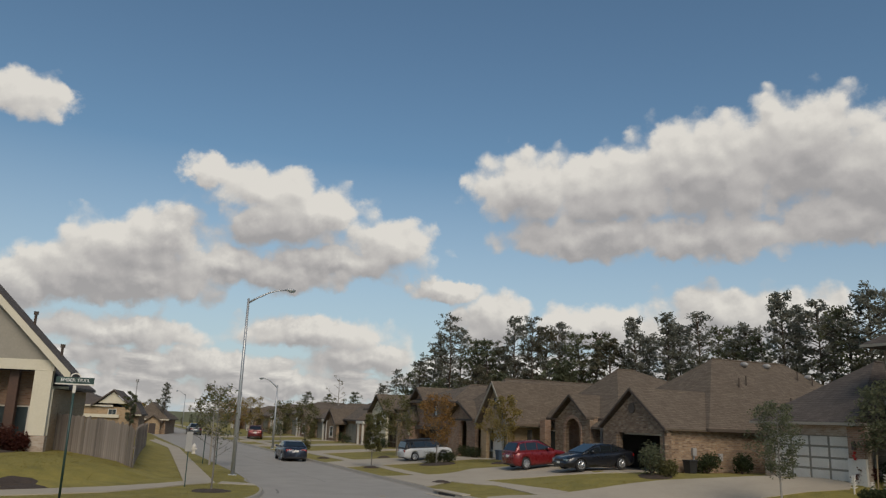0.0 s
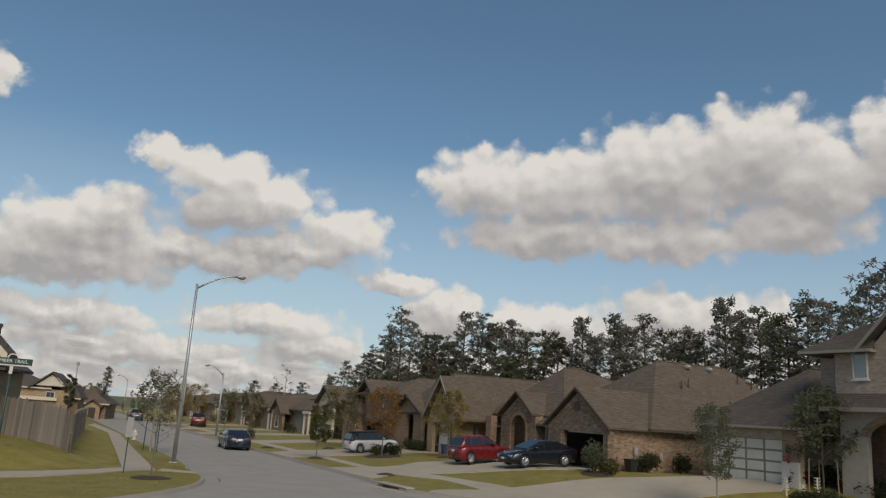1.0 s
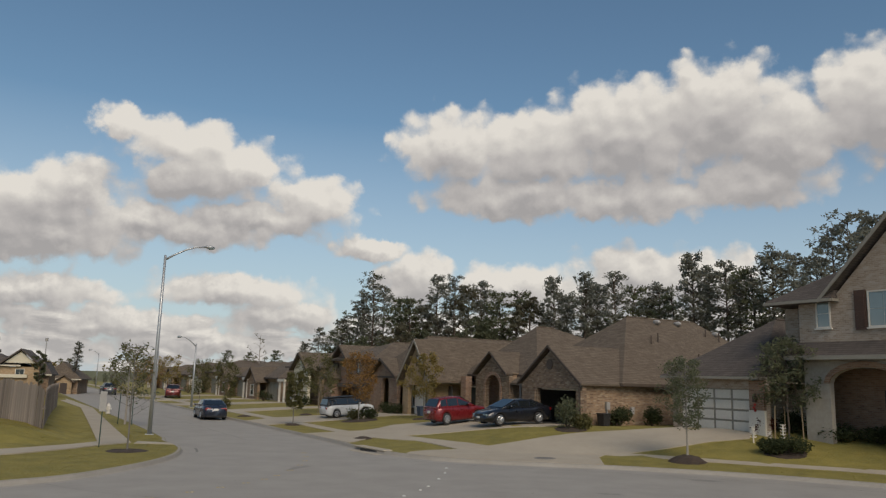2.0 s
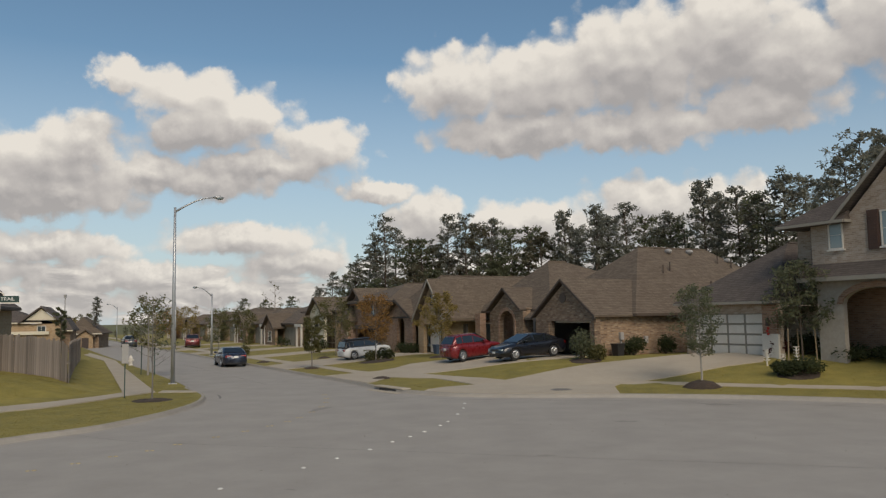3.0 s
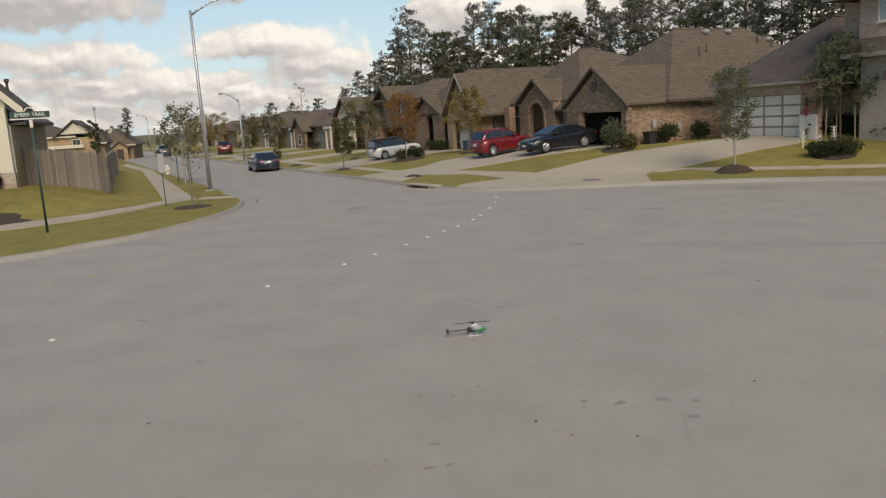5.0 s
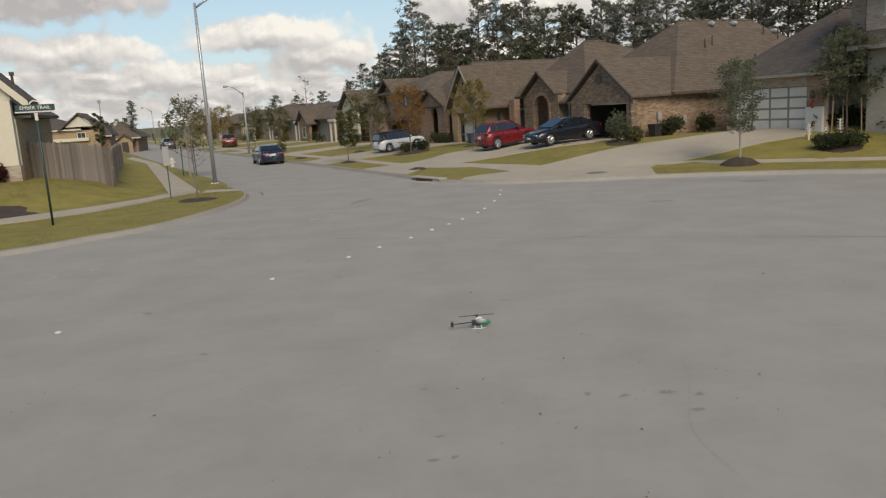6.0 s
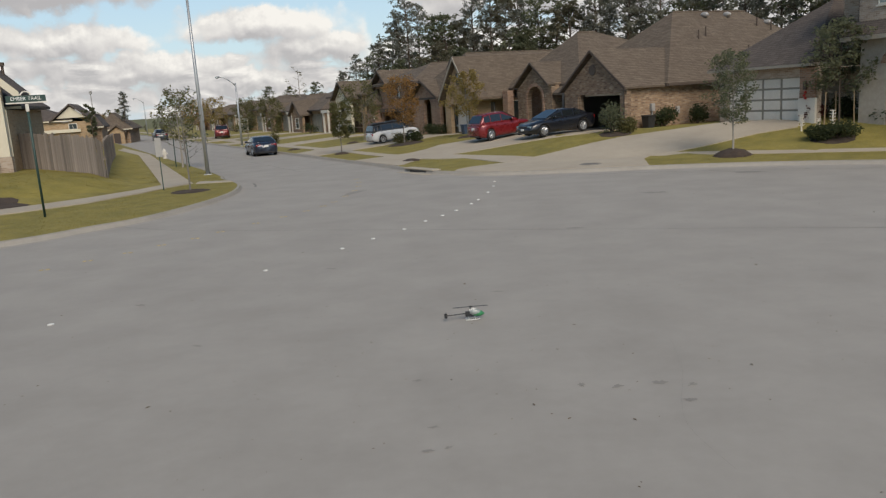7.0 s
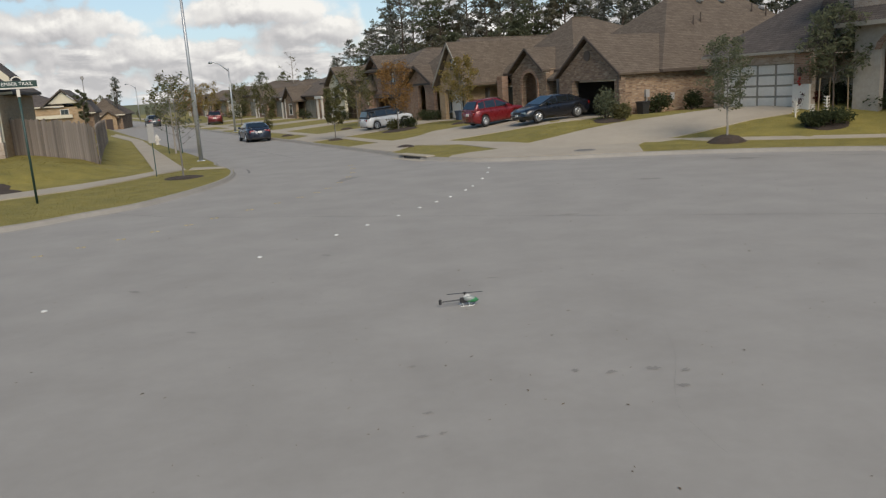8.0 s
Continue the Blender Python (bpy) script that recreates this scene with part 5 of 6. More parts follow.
tail_red = paint("tail_light_red", (0.25, 0.012, 0.01))
SEDAN_DECK = [(0, 0.78), (0.12, 0.98), (0.9, 1.03), (1.5, 0.96), (3.3, 0.93), (3.7, 0.93), (4.4, 0.80), (4.72, 0.66), (4.8, 0.5)]
SEDAN_ROOF = [(0.55, 1.04), (1.45, 1.40), (1.9, 1.46), (2.5, 1.45), (3.7, 0.95)]
SUV_DECK = [(0, 0.8), (0.08, 1.0), (0.5, 1.06), (3.0, 1.0), (3.5, 1.02), (4.3, 0.9), (4.55, 0.74), (4.62, 0.5)]
SUV_ROOF = [(0.1, 1.05), (0.55, 1.58), (1.0, 1.66), (2.3, 1.65), (3.45, 1.03)]


def on_drive(s, q, nose_out, length, lift=0.04):
    """A pose on a driveway: the tail's ground point, the nose towards the street or the house."""
    mid = S(s, q)
    z = ground_right(*mid) + lift
    ways = -N if nose_out else N
    turn = math.degrees(math.atan2(ways.y, ways.x))
    f = [ground_right(mid[0] + ways.x * u, mid[1] + ways.y * u) for u in (-1.4, 1.4)]
    pitch = -math.degrees(math.atan2(f[1] - f[0], 2.8))
    return pose(mid[0], mid[1], z + 0.005, 0, 0, turn) @ pose(0, 0, 0, 0, pitch, 0) @ pose(-length / 2, 0, 0)


car("sedan", on_drive(36.9, 25.85, True, 4.8) @ pose(0.2, 0, 0) @ Matrix.Scale(0.95, 4), "black sedan parked nose-out in front of the open garage", paint("paint_black", (0.007, 0.008, 0.012), 0.3, 0.0), 4.8, 1.83, SEDAN_DECK, SEDAN_ROOF, 0.33, (1.05, 3.85), (1.15, 3.35))
car("crossover", on_drive(41.0, 24.95, False, 4.62) @ Matrix.Diagonal((0.8, 0.95, 0.95, 1)), "red crossover parked on the driveway facing the house", paint("paint_red", (0.17, 0.013, 0.015)), 4.62, 1.8, SUV_DECK, SUV_ROOF, 0.35, (0.95, 3.65), (0.5, 3.1))
wagon = car("estate_car", on_drive(54.2, 23.3, False, 4.62) @ Matrix.Diagonal((0.84, 0.92, 0.86, 1)), "white boxy crossover with black roof parked on a driveway", paint("paint_white", (0.55, 0.56, 0.56), 0.3, 0.0), 4.62, 1.85, SUV_DECK, [(0.1, 1.05), (0.3, 1.6), (1.0, 1.68), (2.95, 1.64), (3.65, 1.03)], 0.36, (0.95, 3.65), (0.3, 3.3))
for piece in wagon.children:
    if piece.name.startswith("cabin"):
        piece.data.materials[0] = black_plastic
part("roof_panel", boxed(0.35, 2.95, -0.62, 0.62, 1.69, 1.73, 0.015), black_plastic, wagon, "black roof panel")
x, y = S(60.6, 14.35)
turn = math.degrees(math.atan2(D.y, D.x))
car("sedan", pose(x, y, 0.004, 0, 0, turn - 3) @ pose(-2.4, 0, 0), "dark blue sedan parked against the kerb", paint("paint_blue", (0.02, 0.027, 0.045)), 4.8, 1.83, SEDAN_DECK, SEDAN_ROOF, 0.33, (1.05, 3.85), (1.15, 3.35))
x, y = S(120, 13.9)
car("suv", pose(x, y, 0.004, 0, 0, turn) @ pose(-2.3, 0, 0), "dark suv parked far along the street", paint("paint_grey", (0.05, 0.055, 0.06)), 4.62, 1.85, SUV_DECK, SUV_ROOF, 0.36, (0.95, 3.65), (0.4, 3.0))
x, y = S(103, 19.6)
car("suv", pose(x, y, ground_right(x, y) + 0.04, 0, 0, turn - 12) @ pose(-2.3, 0, 0), "dark red suv parked beside a far driveway", paint("paint_maroon", (0.12, 0.014, 0.014)), 4.62, 1.85, SUV_DECK, SUV_ROOF, 0.36, (0.95, 3.65), (0.4, 3.0))
# bins beside the garages
for s, q, mat, word in ((33.9, 29.6, black_plastic, "black"), (50.9, 27.2, material("bin_blue", (0.03, 0.05, 0.09), (0.05, 0.08, 0.13), 8, 0.5), "blue-grey")):
    x, y = S(s - 0.4, q)
    bn = thing("wheeled_bin", pose(x, y, ground_right(x, y) + 0.01, 0, 0, STREET_TURN), f"{word} plastic bin standing against the wall", "bin")
    bm = bmesh.new()
    prism(bm, [(-0.26, -0.28), (0.26, -0.28), (0.26, 0.28), (-0.26, 0.28)], 0.0, 0.62)
    for v in bm.verts:
        if v.co.z < 0.1:
            v.co.x *= 0.8
            v.co.y *= 0.8
    part("bin_body", bm, mat, bn)
    part("lid", boxed(-0.3, 0.3, -0.31, 0.31, 0.625, 0.69, 0.02), mat, bn)

# ---- plants ----


def leaf_material(name, low, high):
    mat = bpy.data.materials.new(name)
    mat.use_nodes = True
    n = Net(mat.node_tree)
    b = mat.node_tree.nodes["Principled BSDF"]
    geo = n.add("ShaderNodeNewGeometry")
    co = n.add("ShaderNodeTexCoord").outputs["Object"]
    fac = n.math("ADD", n.math("MULTIPLY", geo.outputs["Random Per Island"], 0.6), n.math("MULTIPLY", n.noise(co, 0.8, 3.0).outputs[0], 0.4))
    n.put(b.inputs["Base Color"], n.mix(fac, low, high))
    b.inputs["Roughness"].default_value = 0.7
    b.inputs["Specular IOR Level"].default_value = 0.25
    thin = n.add("ShaderNodeBsdfTranslucent")
    n.put(thin.inputs["Color"], n.mix(fac, low, high))
    blend = n.add("ShaderNodeMixShader")
    blend.inputs[0].default_value = 0.62
    n.put(blend.inputs[1], b.outputs[0]), n.put(blend.inputs[2], thin.outputs[0])
    n.put(mat.node_tree.nodes["Material Output"].inputs[0], blend.outputs[0])
    return mat


pine_leaf = leaf_material("pine_needles", (0.155, 0.16, 0.128), (0.295, 0.29, 0.228))
oak_leaf = leaf_material("oak_leaves", (0.105, 0.118, 0.068), (0.215, 0.222, 0.13))
rust_leaf = leaf_material("rust_leaves", (0.22, 0.115, 0.04), (0.4, 0.235, 0.085))
gold_leaf = leaf_material("gold_leaves", (0.2, 0.15, 0.045), (0.38, 0.29, 0.1))
bush_leaf = leaf_material("shrub_leaves", (0.035, 0.048, 0.024), (0.1, 0.115, 0.05))
wine_leaf = leaf_material("wine_leaves", (0.05, 0.016, 0.014), (0.15, 0.05, 0.035))
olive_leaf = leaf_material("olive_leaves", (0.09, 0.09, 0.035), (0.22, 0.2, 0.085))
bark = material("bark", (0.05, 0.036, 0.026), (0.13, 0.1, 0.075), 9, 0.95, 0.6, 25, stretch=(3, 3, 0.6))
pale_bark = material("pale_bark", (0.2, 0.18, 0.15), (0.34, 0.31, 0.27), 9, 0.95, 0.4, 25, stretch=(3, 3, 0.6))
grey_bark = material("grey_bark", (0.1, 0.09, 0.075), (0.2, 0.18, 0.155), 9, 0.95, 0.4, 25, stretch=(3, 3, 0.6))
stake_wood = material("stake_wood", (0.2, 0.14, 0.08), (0.32, 0.24, 0.15), 9, 0.9, 0.2)


def leaves(bm, r, centre, spread, count, size, droop=0.0):
    """A clump of small leaf blades of its own uneven outline."""
    cx, cy, cz = centre
    for _ in range(count):
        d = Vector((r.gauss(0, 1), r.gauss(0, 1), r.gauss(0, 1)))
        d = d.normalized() * (r.random() ** 0.5)
        p = Vector((cx + d.x * spread[0], cy + d.y * spread[1], cz + d.z * spread[2]))
        u = Vector((r.gauss(0, 1), r.gauss(0, 1), r.gauss(0, 0.7) - droop)).normalized()
        w = u.cross(Vector((r.gauss(0, 1), r.gauss(0, 1), r.gauss(0, 1)))).normalized()
        s = size * r.uniform(0.6, 1.3)
        vs = [bm.verts.new(p + u * s * a_ + w * s * b_) for a_, b_ in ((-0.8, 0), (0, -0.38), (0.9, 0), (0, 0.38))]
        bm.faces.new(vs)


def pine_parts(seed, high, bare=0.45, wide=2.6, clumps=46, blades=46, size=0.36):
    """A tall loblolly-like pine: bare trunk below, uneven tufted crown above."""
    r = random.Random(seed)
    wood, green = bmesh.new(), bmesh.new()
    lean = r.uniform(-0.4, 0.4)
    trunk = [(lean * (k / 6) ** 2, 0.25 * math.sin(k + seed), high * k / 6) for k in range(7)]
    trunk[0] = (0, 0, -0.4)
    tube(wood, trunk, [0.24, 0.2, 0.17, 0.14, 0.11, 0.07, 0.025], 8)
    for i in range(clumps):
        f = bare + (1 - bare) * (i + r.random()) / clumps
        z = high * f
        reach = wide * (0.3 + 0.85 * math.sin(math.pi * min(1, (1.03 - f) / (1 - bare) * 0.85))) * r.uniform(0.35, 1.1)
        t = r.uniform(0, 6.28)
        x0 = lean * f * f
        tip = (x0 + reach * math.cos(t), reach * math.sin(t), z + reach * r.uniform(0.05, 0.4))
        tube(wood, [(x0, 0, z - 0.2), ((x0 + tip[0]) / 2, tip[1] / 2, (z + tip[2]) / 2 + 0.1), tip], [0.05, 0.035, 0.012], 5, caps=False)
        sp = r.uniform(0.35, 0.85)
        leaves(green, r, tip, (sp, sp, sp * 0.72), blades, size)
        if r.random() < 0.5:
            leaves(green, r, ((x0 + tip[0]) / 2, tip[1] / 2, (z + tip[2]) / 2 + 0.2), (sp * 0.8, sp * 0.8, sp * 0.45), blades // 2, size)
    return wood, green


def broad_parts(seed, high, fork, wide, clumps, blades, size, trunk_r, bare_tips=False, leaning=0.0):
    """A broad-leaved tree with limbs that split and a crown of clumps."""
    r = random.Random(seed)
    wood, green = bmesh.new(), bmesh.new()
    top = Vector((leaning, 0, high))
    tube(wood, [(0, 0, -0.3), (0.02, 0.01, fork * 0.5), (leaning * 0.3, 0.03, fork), (leaning * 0.7, 0, (fork + high) * 0.5), tuple(top)], [trunk_r * 1.25, trunk_r, trunk_r * 0.8, trunk_r * 0.5, 0.01], 9)
    for i in range(clumps):
        f = (i + 0.5) / clumps
        z = fork + (high - fork) * f * 0.96
        reach = wide * (0.35 + 0.75 * math.sin(math.pi * (0.18 + 0.72 * f))) * r.uniform(0.5, 1.08)
        t = i * 2.4 + r.uniform(-0.5, 0.5)
        start = Vector((leaning * f, 0, z - 0.28 * reach))
        tip = Vector((leaning * f + reach * math.cos(t), reach * math.sin(t), z + 0.3 * reach))
        mid = (start + tip) / 2 + Vector((0, 0, -0.06 * reach))
        tube(wood, [tuple(start), tuple(mid), tuple(tip)], [trunk_r * 0.35, trunk_r * 0.22, 0.006], 5, caps=False)
        for j in range(3):
            e = tip + Vector((r.gauss(0, 0.25), r.gauss(0, 0.25), r.uniform(0, 0.35))) * reach * 0.7
            tube(wood, [tuple(mid.lerp(tip, 0.6)), tuple(e)], [trunk_r * 0.14, 0.004], 4, caps=False)
            if not bare_tips or r.random() < 0.4:
                leaves(green, r, e, (0.3 * wide * 0.8,) * 2 + (0.22 * wide,), blades // 3, size)
        if not bare_tips:
            leaves(green, r, mid.lerp(tip, 0.5), (0.36 * wide, 0.36 * wide, 0.28 * wide), blades // 2, size)
    return wood, green


def plant(name, wood, green, leaf, m, label, category, group="", wood_mat=None):
    ob = thing(name, m, label, category, group)
    part("trunk", wood, wood_mat or bark, ob)
    part("crown", green, leaf, ob)
    return ob


# pine wood behind the houses
pines = []
for i, (h_, bare, wide, leaf, w) in enumerate(((20, 0.42, 2.5, pine_leaf, "dark green"), (17, 0.5, 2.1, pine_leaf, "dark green"), (22, 0.35, 3.7, pine_leaf, "broad dark"), (15, 0.25, 2.9, oak_leaf, "leafy green"), (18, 0.45, 1.8, pine_leaf, "thin dark"), (13, 0.06, 3.4, oak_leaf, "bushy green"))):
    wood, green = pine_parts(11 + i, h_, bare, wide, *((92, 24, 0.25) if i < 5 else (80, 30, 0.34)))
    t = plant("pine_tree", wood, green, leaf, pose(400, -400 + 20 * i, 0), f"tall {w} pine tree behind the houses", "tree", "pine wood behind the houses")
    pines.append((t, h_))
wood, green = pine_parts(31, 13, 0.15, 3.4, 64, 52, 0.27)
rusty = plant("autumn_tree", wood, green, leaf_material("brown_leaves", (0.11, 0.105, 0.065), (0.21, 0.185, 0.12)), pose(400, -500, 0), "tall brownish autumn tree behind the houses", "tree", "pine wood behind the houses")
used = set()
pr = random.Random(3)


def stand(kind, x, y, z, turn, size):
    src, h0 = (rusty, 13) if kind < 0 else pines[kind]
    m = pose(x, y, z, 0, 0, turn) @ Matrix.Scale(size, 4)
    if id(src) not in used:
        used.add(id(src))
        src.matrix_basis = m
    else:
        copy_thing(src, m @ Matrix.Scale(1 / src.scale.x, 4))  # the copy takes over its model's own scale


def wood_at(az, top, r, kind, base=0.3):
    """A tree at an azimuth, with its top at that slope over the eye."""
    h0 = 13 if kind < 0 else pines[kind][1]
    z1 = H + r * top
    a_ = radians(az)
    stand(kind, r * math.sin(a_), r * math.cos(a_), base, pr.uniform(0, 360), (z1 - base) / h0)


for az, top, r, kind in ((-8.7, 0.041, 128, 1), (-7.7, 0.061, 126, 0), (-6.9, 0.056, 128, 3), (-6.0, 0.074, 122, 1), (-5.0, 0.09, 122, 3), (-3.8, 0.133, 116, 2), (-3.0, 0.116, 122, 2), (-4.5, 0.108, 120, 0), (-1.8, 0.1, 114, 3), (-1.1, 0.101, 112, 3), (0.0, 0.092, 114, -1), (0.9, 0.133, 110, 0), (2.3, 0.134, 108, 2), (3.1, 0.118, 112, -1), (4.2, 0.127, 108, 0), (5.7, 0.112, 104, 3), (6.9, 0.115, 102, 3), (8.0, 0.104, 100, -1), (9.7, 0.134, 98, 4), (10.6, 0.112, 100, 1), (11.9, 0.139, 96, 4), (12.7, 0.125, 98, 1), (14.0, 0.141, 95, 0), (15.2, 0.122, 96, 3), (16.2, 0.104, 95, 3), (17.1, 0.125, 94, 1), (18.2, 0.112, 92, 3), (19.6, 0.163, 88, 4), (20.4, 0.146, 90, 4), (21.7, 0.153, 86, 0), (22.6, 0.136, 90, 1), (23.6, 0.143, 86, 3), (24.7, 0.165, 84, 1), (26.1, 0.159, 86, 0), (27.5, 0.156, 88, 1), (28.6, 0.188, 70, 2), (29.6, 0.205, 70, 2), (31.0, 0.2, 74, 1), (33.0, 0.21, 74, 2)):
    wood_at(az, top, r, kind)
# undergrowth between the trunks
for k_ in range(40):
    az = -6.5 + k_ * 0.94
    wood_at(az + pr.uniform(-0.3, 0.3), pr.uniform(0.045, 0.078) - min(max(0, az - 4), 8) * 0.003 if az > -3 else 0.03 + 0.008 * (az + 7), pr.uniform(98, 125) - max(0, az) * 0.7, pr.choice((5, 5, -1)))
# trees that close the end of the street
for k_ in range(26):
    wood_at(-26.5 + k_ * 0.5 + pr.uniform(-0.2, 0.2), pr.uniform(-0.009, 0.0), pr.uniform(190, 230), pr.choice((5, -1)), 0.0)
# single trees far off
for az, top, r, kind in ((-23.8, 0.031, 120, 4), (-14.2, 0.028, 150, 3), (-12.7, 0.026, 155, 3), (-20.0, 0.006, 150, 1), (-10.6, 0.03, 140, 3)):
    wood_at(az, top, r, kind)
wood, green = broad_parts(77, 9.5, 3.0, 1.6, 16, 30, 0.2, 0.12, bare_tips=True)
plant("bare_tree", wood, green, olive_leaf, pose(*S(122, 36), 0.2), "almost bare tall tree behind the far houses", "tree", wood_mat=pale_bark)

# young trees in the front gardens
for s, q, h_, leaf, word, seed, wide in ((46.05, 24.95, 4.2, gold_leaf, "yellowing", 3, 1.0), (49.6, 21.8, 4.5, rust_leaf, "rust-orange", 4, 1.15), (49.9, 17.25, 3.4, olive_leaf, "green", 5, 0.65), (60.5, 23.0, 4.4, olive_leaf, "olive", 9, 1.5), (79.0, 20.0, 4.2, olive_leaf, "olive", 10, 1.2), (90.0, 20.0, 4.4, olive_leaf, "olive", 6, 1.3), (103.0, 19.0, 5.0, gold_leaf, "golden", 7, 1.4), (116, 19.0, 4.6, rust_leaf, "orange", 8, 1.5), (126, 19.5, 5.0, gold_leaf, "golden", 12, 1.8), (137, 20, 5, olive_leaf, "olive", 13, 2.0)):
    wood, green = broad_parts(seed, h_, h_ * 0.3, wide * 1.15, 22, 84, 0.1, 0.036)
    x, y = S(s, q)
    plant("young_tree", wood, green, leaf, pose(x, y, ground_right(x, y)), f"young {word} tree in a front lawn", "tree", "young street trees", grey_bark)
for s, q, h_, leaf, seed in ((104, 4.0, 4.2, gold_leaf, 21), (112, 9.0 - 6.0, 4.0, olive_leaf, 22), (124, 5.5, 4.0, olive_leaf, 23), (135, 6.0, 4.0, rust_leaf, 24), (146, 7.0, 4.0, olive_leaf, 25), (158, 10.5, 5, olive_leaf, 26)):
    wood, green = broad_parts(seed, h_, 1.2, 1.5, 14, 70, 0.16, 0.06)
    plant("young_tree", wood, green, leaf, pose(*S(s, q), 0.1), "small autumn tree beside the far street", "tree", "young street trees", pale_bark)


def staked(name, x, y, z, wood, green, leaf, label, gap, stake_h, wood_mat=None, stake_mat=None):
    ob = plant(name, wood, green, leaf, pose(x, y, z), label, "tree", "", wood_mat or pale_bark)
    for sx, sy in gap:
        bm = bmesh.new()
        tube(bm, [(sx, sy, -0.3), (sx * 0.92, sy * 0.92, stake_h)], 0.03, 6)
        part("stake", bm, stake_mat or green_metal, ob)
        bm = bmesh.new()
        tube(bm, [(sx * 0.92, sy * 0.92, stake_h - 0.1), (0, 0, stake_h - 0.05)], 0.01, 4)
        part("tie", bm, black_plastic, ob)
    return ob


def mulch_ring(x, y, z, r, high, label="dark mulch mound round a young tree", ground=None):
    bm = bmesh.new()
    n, rr = 22, random.Random(int(x * 10))
    rows = [[bm.verts.new((math.cos(2 * math.pi * k_ / n) * r * f * rr.uniform(0.9, 1.1), math.sin(2 * math.pi * k_ / n) * r * f * rr.uniform(0.9, 1.1), high * h_ + rr.uniform(-0.015, 0.015))) for k_ in range(n)] for f, h_ in ((1.0, -0.15), (0.85, 0.3), (0.55, 0.75), (0.2, 1.0))]
    for a0, a1 in zip(rows, rows[1:]):
        for k_ in range(n):
            bm.faces.new((a0[k_], a0[(k_ + 1) % n], a1[(k_ + 1) % n], a1[k_]))
    bm.faces.new(rows[-1])
    if ground:  # lies on the slope
        for v in bm.verts:
            v.co.z += ground(x + v.co.x, y + v.co.y) - z
    ob = obj_from("mulch_mound", bm, mulch)
    ob.matrix_world = pose(x, y, z)
    return tagged(ob, label, "mulch")


# sparse tree at the corner, thin stakes
wood, green = broad_parts(41, 4.35, 1.5, 1.15, 26, 20, 0.085, 0.036, bare_tips=True)
staked("corner_tree", -12.05, 32.8, 0.15, wood, green, oak_leaf, "thin half-bare young tree in a mulch ring", (), 1.0, grey_bark)
mulch_ring(-12.05, 32.8, 0.16, 0.85, 0.07)
wood, green = broad_parts(42, 4.7, 1.6, 1.2, 18, 66, 0.1, 0.06)
staked("verge_tree", -18.2, 48.8, 0.15, wood, green, olive_leaf, "young green tree held by two green stakes", ((-0.55, 0.3), (0.5, -0.2)), 1.9)
# wispy tree in the near verge
wood, green = broad_parts(43, 4.25, 1.3, 1.0, 34, 84, 0.07, 0.045)
staked("wispy_tree", 11.5, 33.75, 0.3, wood, green, oak_leaf, "slender wispy young oak on a mulch mound", (), 1.2)
mulch_ring(11.5, 33.75, ground_right(11.5, 33.75), 0.85, 0.3, ground=ground_right)
# leafy tree with stakes before the two-storey house
wood, green = broad_parts(44, 4.7, 1.5, 1.3, 26, 78, 0.11, 0.045)
staked("leafy_tree", 17.65, 37.3, 1.0, wood, green, oak_leaf, "leafy dark green young tree with pale stakes", ((-0.6, 0.2), (0.5, -0.45), (0.1, 0.6)), 1.6, bark, stake_wood)


def shrub(name, x, y, z, rx, ry, rz, leaf, label, count=900, size=0.09, seed=0, lumps=9):
    r = random.Random(seed + int(abs(x) * 31))
    ob = thing(name, pose(x, y, z), label, "shrub", "garden shrubs")
    wood, green = bmesh.new(), bmesh.new()
    for i in range(lumps):
        t = 2.4 * i
        c = (rx * 0.5 * math.cos(t) * r.uniform(0.5, 1.1), ry * 0.5 * math.sin(t) * r.uniform(0.5, 1.1), rz * r.uniform(0.22, 0.68))
        tube(wood, [(0, 0, -0.05), (c[0] * 0.6, c[1] * 0.6, c[2] * 0.6), c], [0.03, 0.02, 0.008], 5, caps=False)
        leaves(green, r, c, (rx * 0.58, ry * 0.58, rz * 0.36), count // lumps, size)
    part("stems", wood, bark, ob)
    part("foliage", green, leaf, ob)
    return ob


for x, y, rx, rz, leaf, w, sd in ((7.75, 41.4, 0.85, 2.0, oak_leaf, "tall conical green", 1), (8.5, 41.3, 0.6, 0.9, olive_leaf, "low olive", 2), (11.2, 44.0, 0.75, 1.25, bush_leaf, "rounded dark", 3), (13.2, 44.6, 0.65, 1.2, bush_leaf, "rounded dark", 4), (16.4, 34.7, 1.15, 0.85, bush_leaf, "low spreading dark", 5), (15.7, 34.9, 0.7, 0.7, bush_leaf, "low spreading dark", 6), (19.6, 36.4, 1.0, 0.9, bush_leaf, "dense dark", 7), (21.0, 35.4, 1.1, 0.9, bush_leaf, "dense dark", 8), (18.4, 38.6, 0.8, 1.1, bush_leaf, "dense dark", 9), (17.0, 38.6, 0.6, 1.0, wine_leaf, "dark reddish", 10)):
    shrub("shrub", x, y, ground_right(x, y), rx, rx, rz, leaf, f"{w} shrub in a front garden", seed=sd, count=1300)
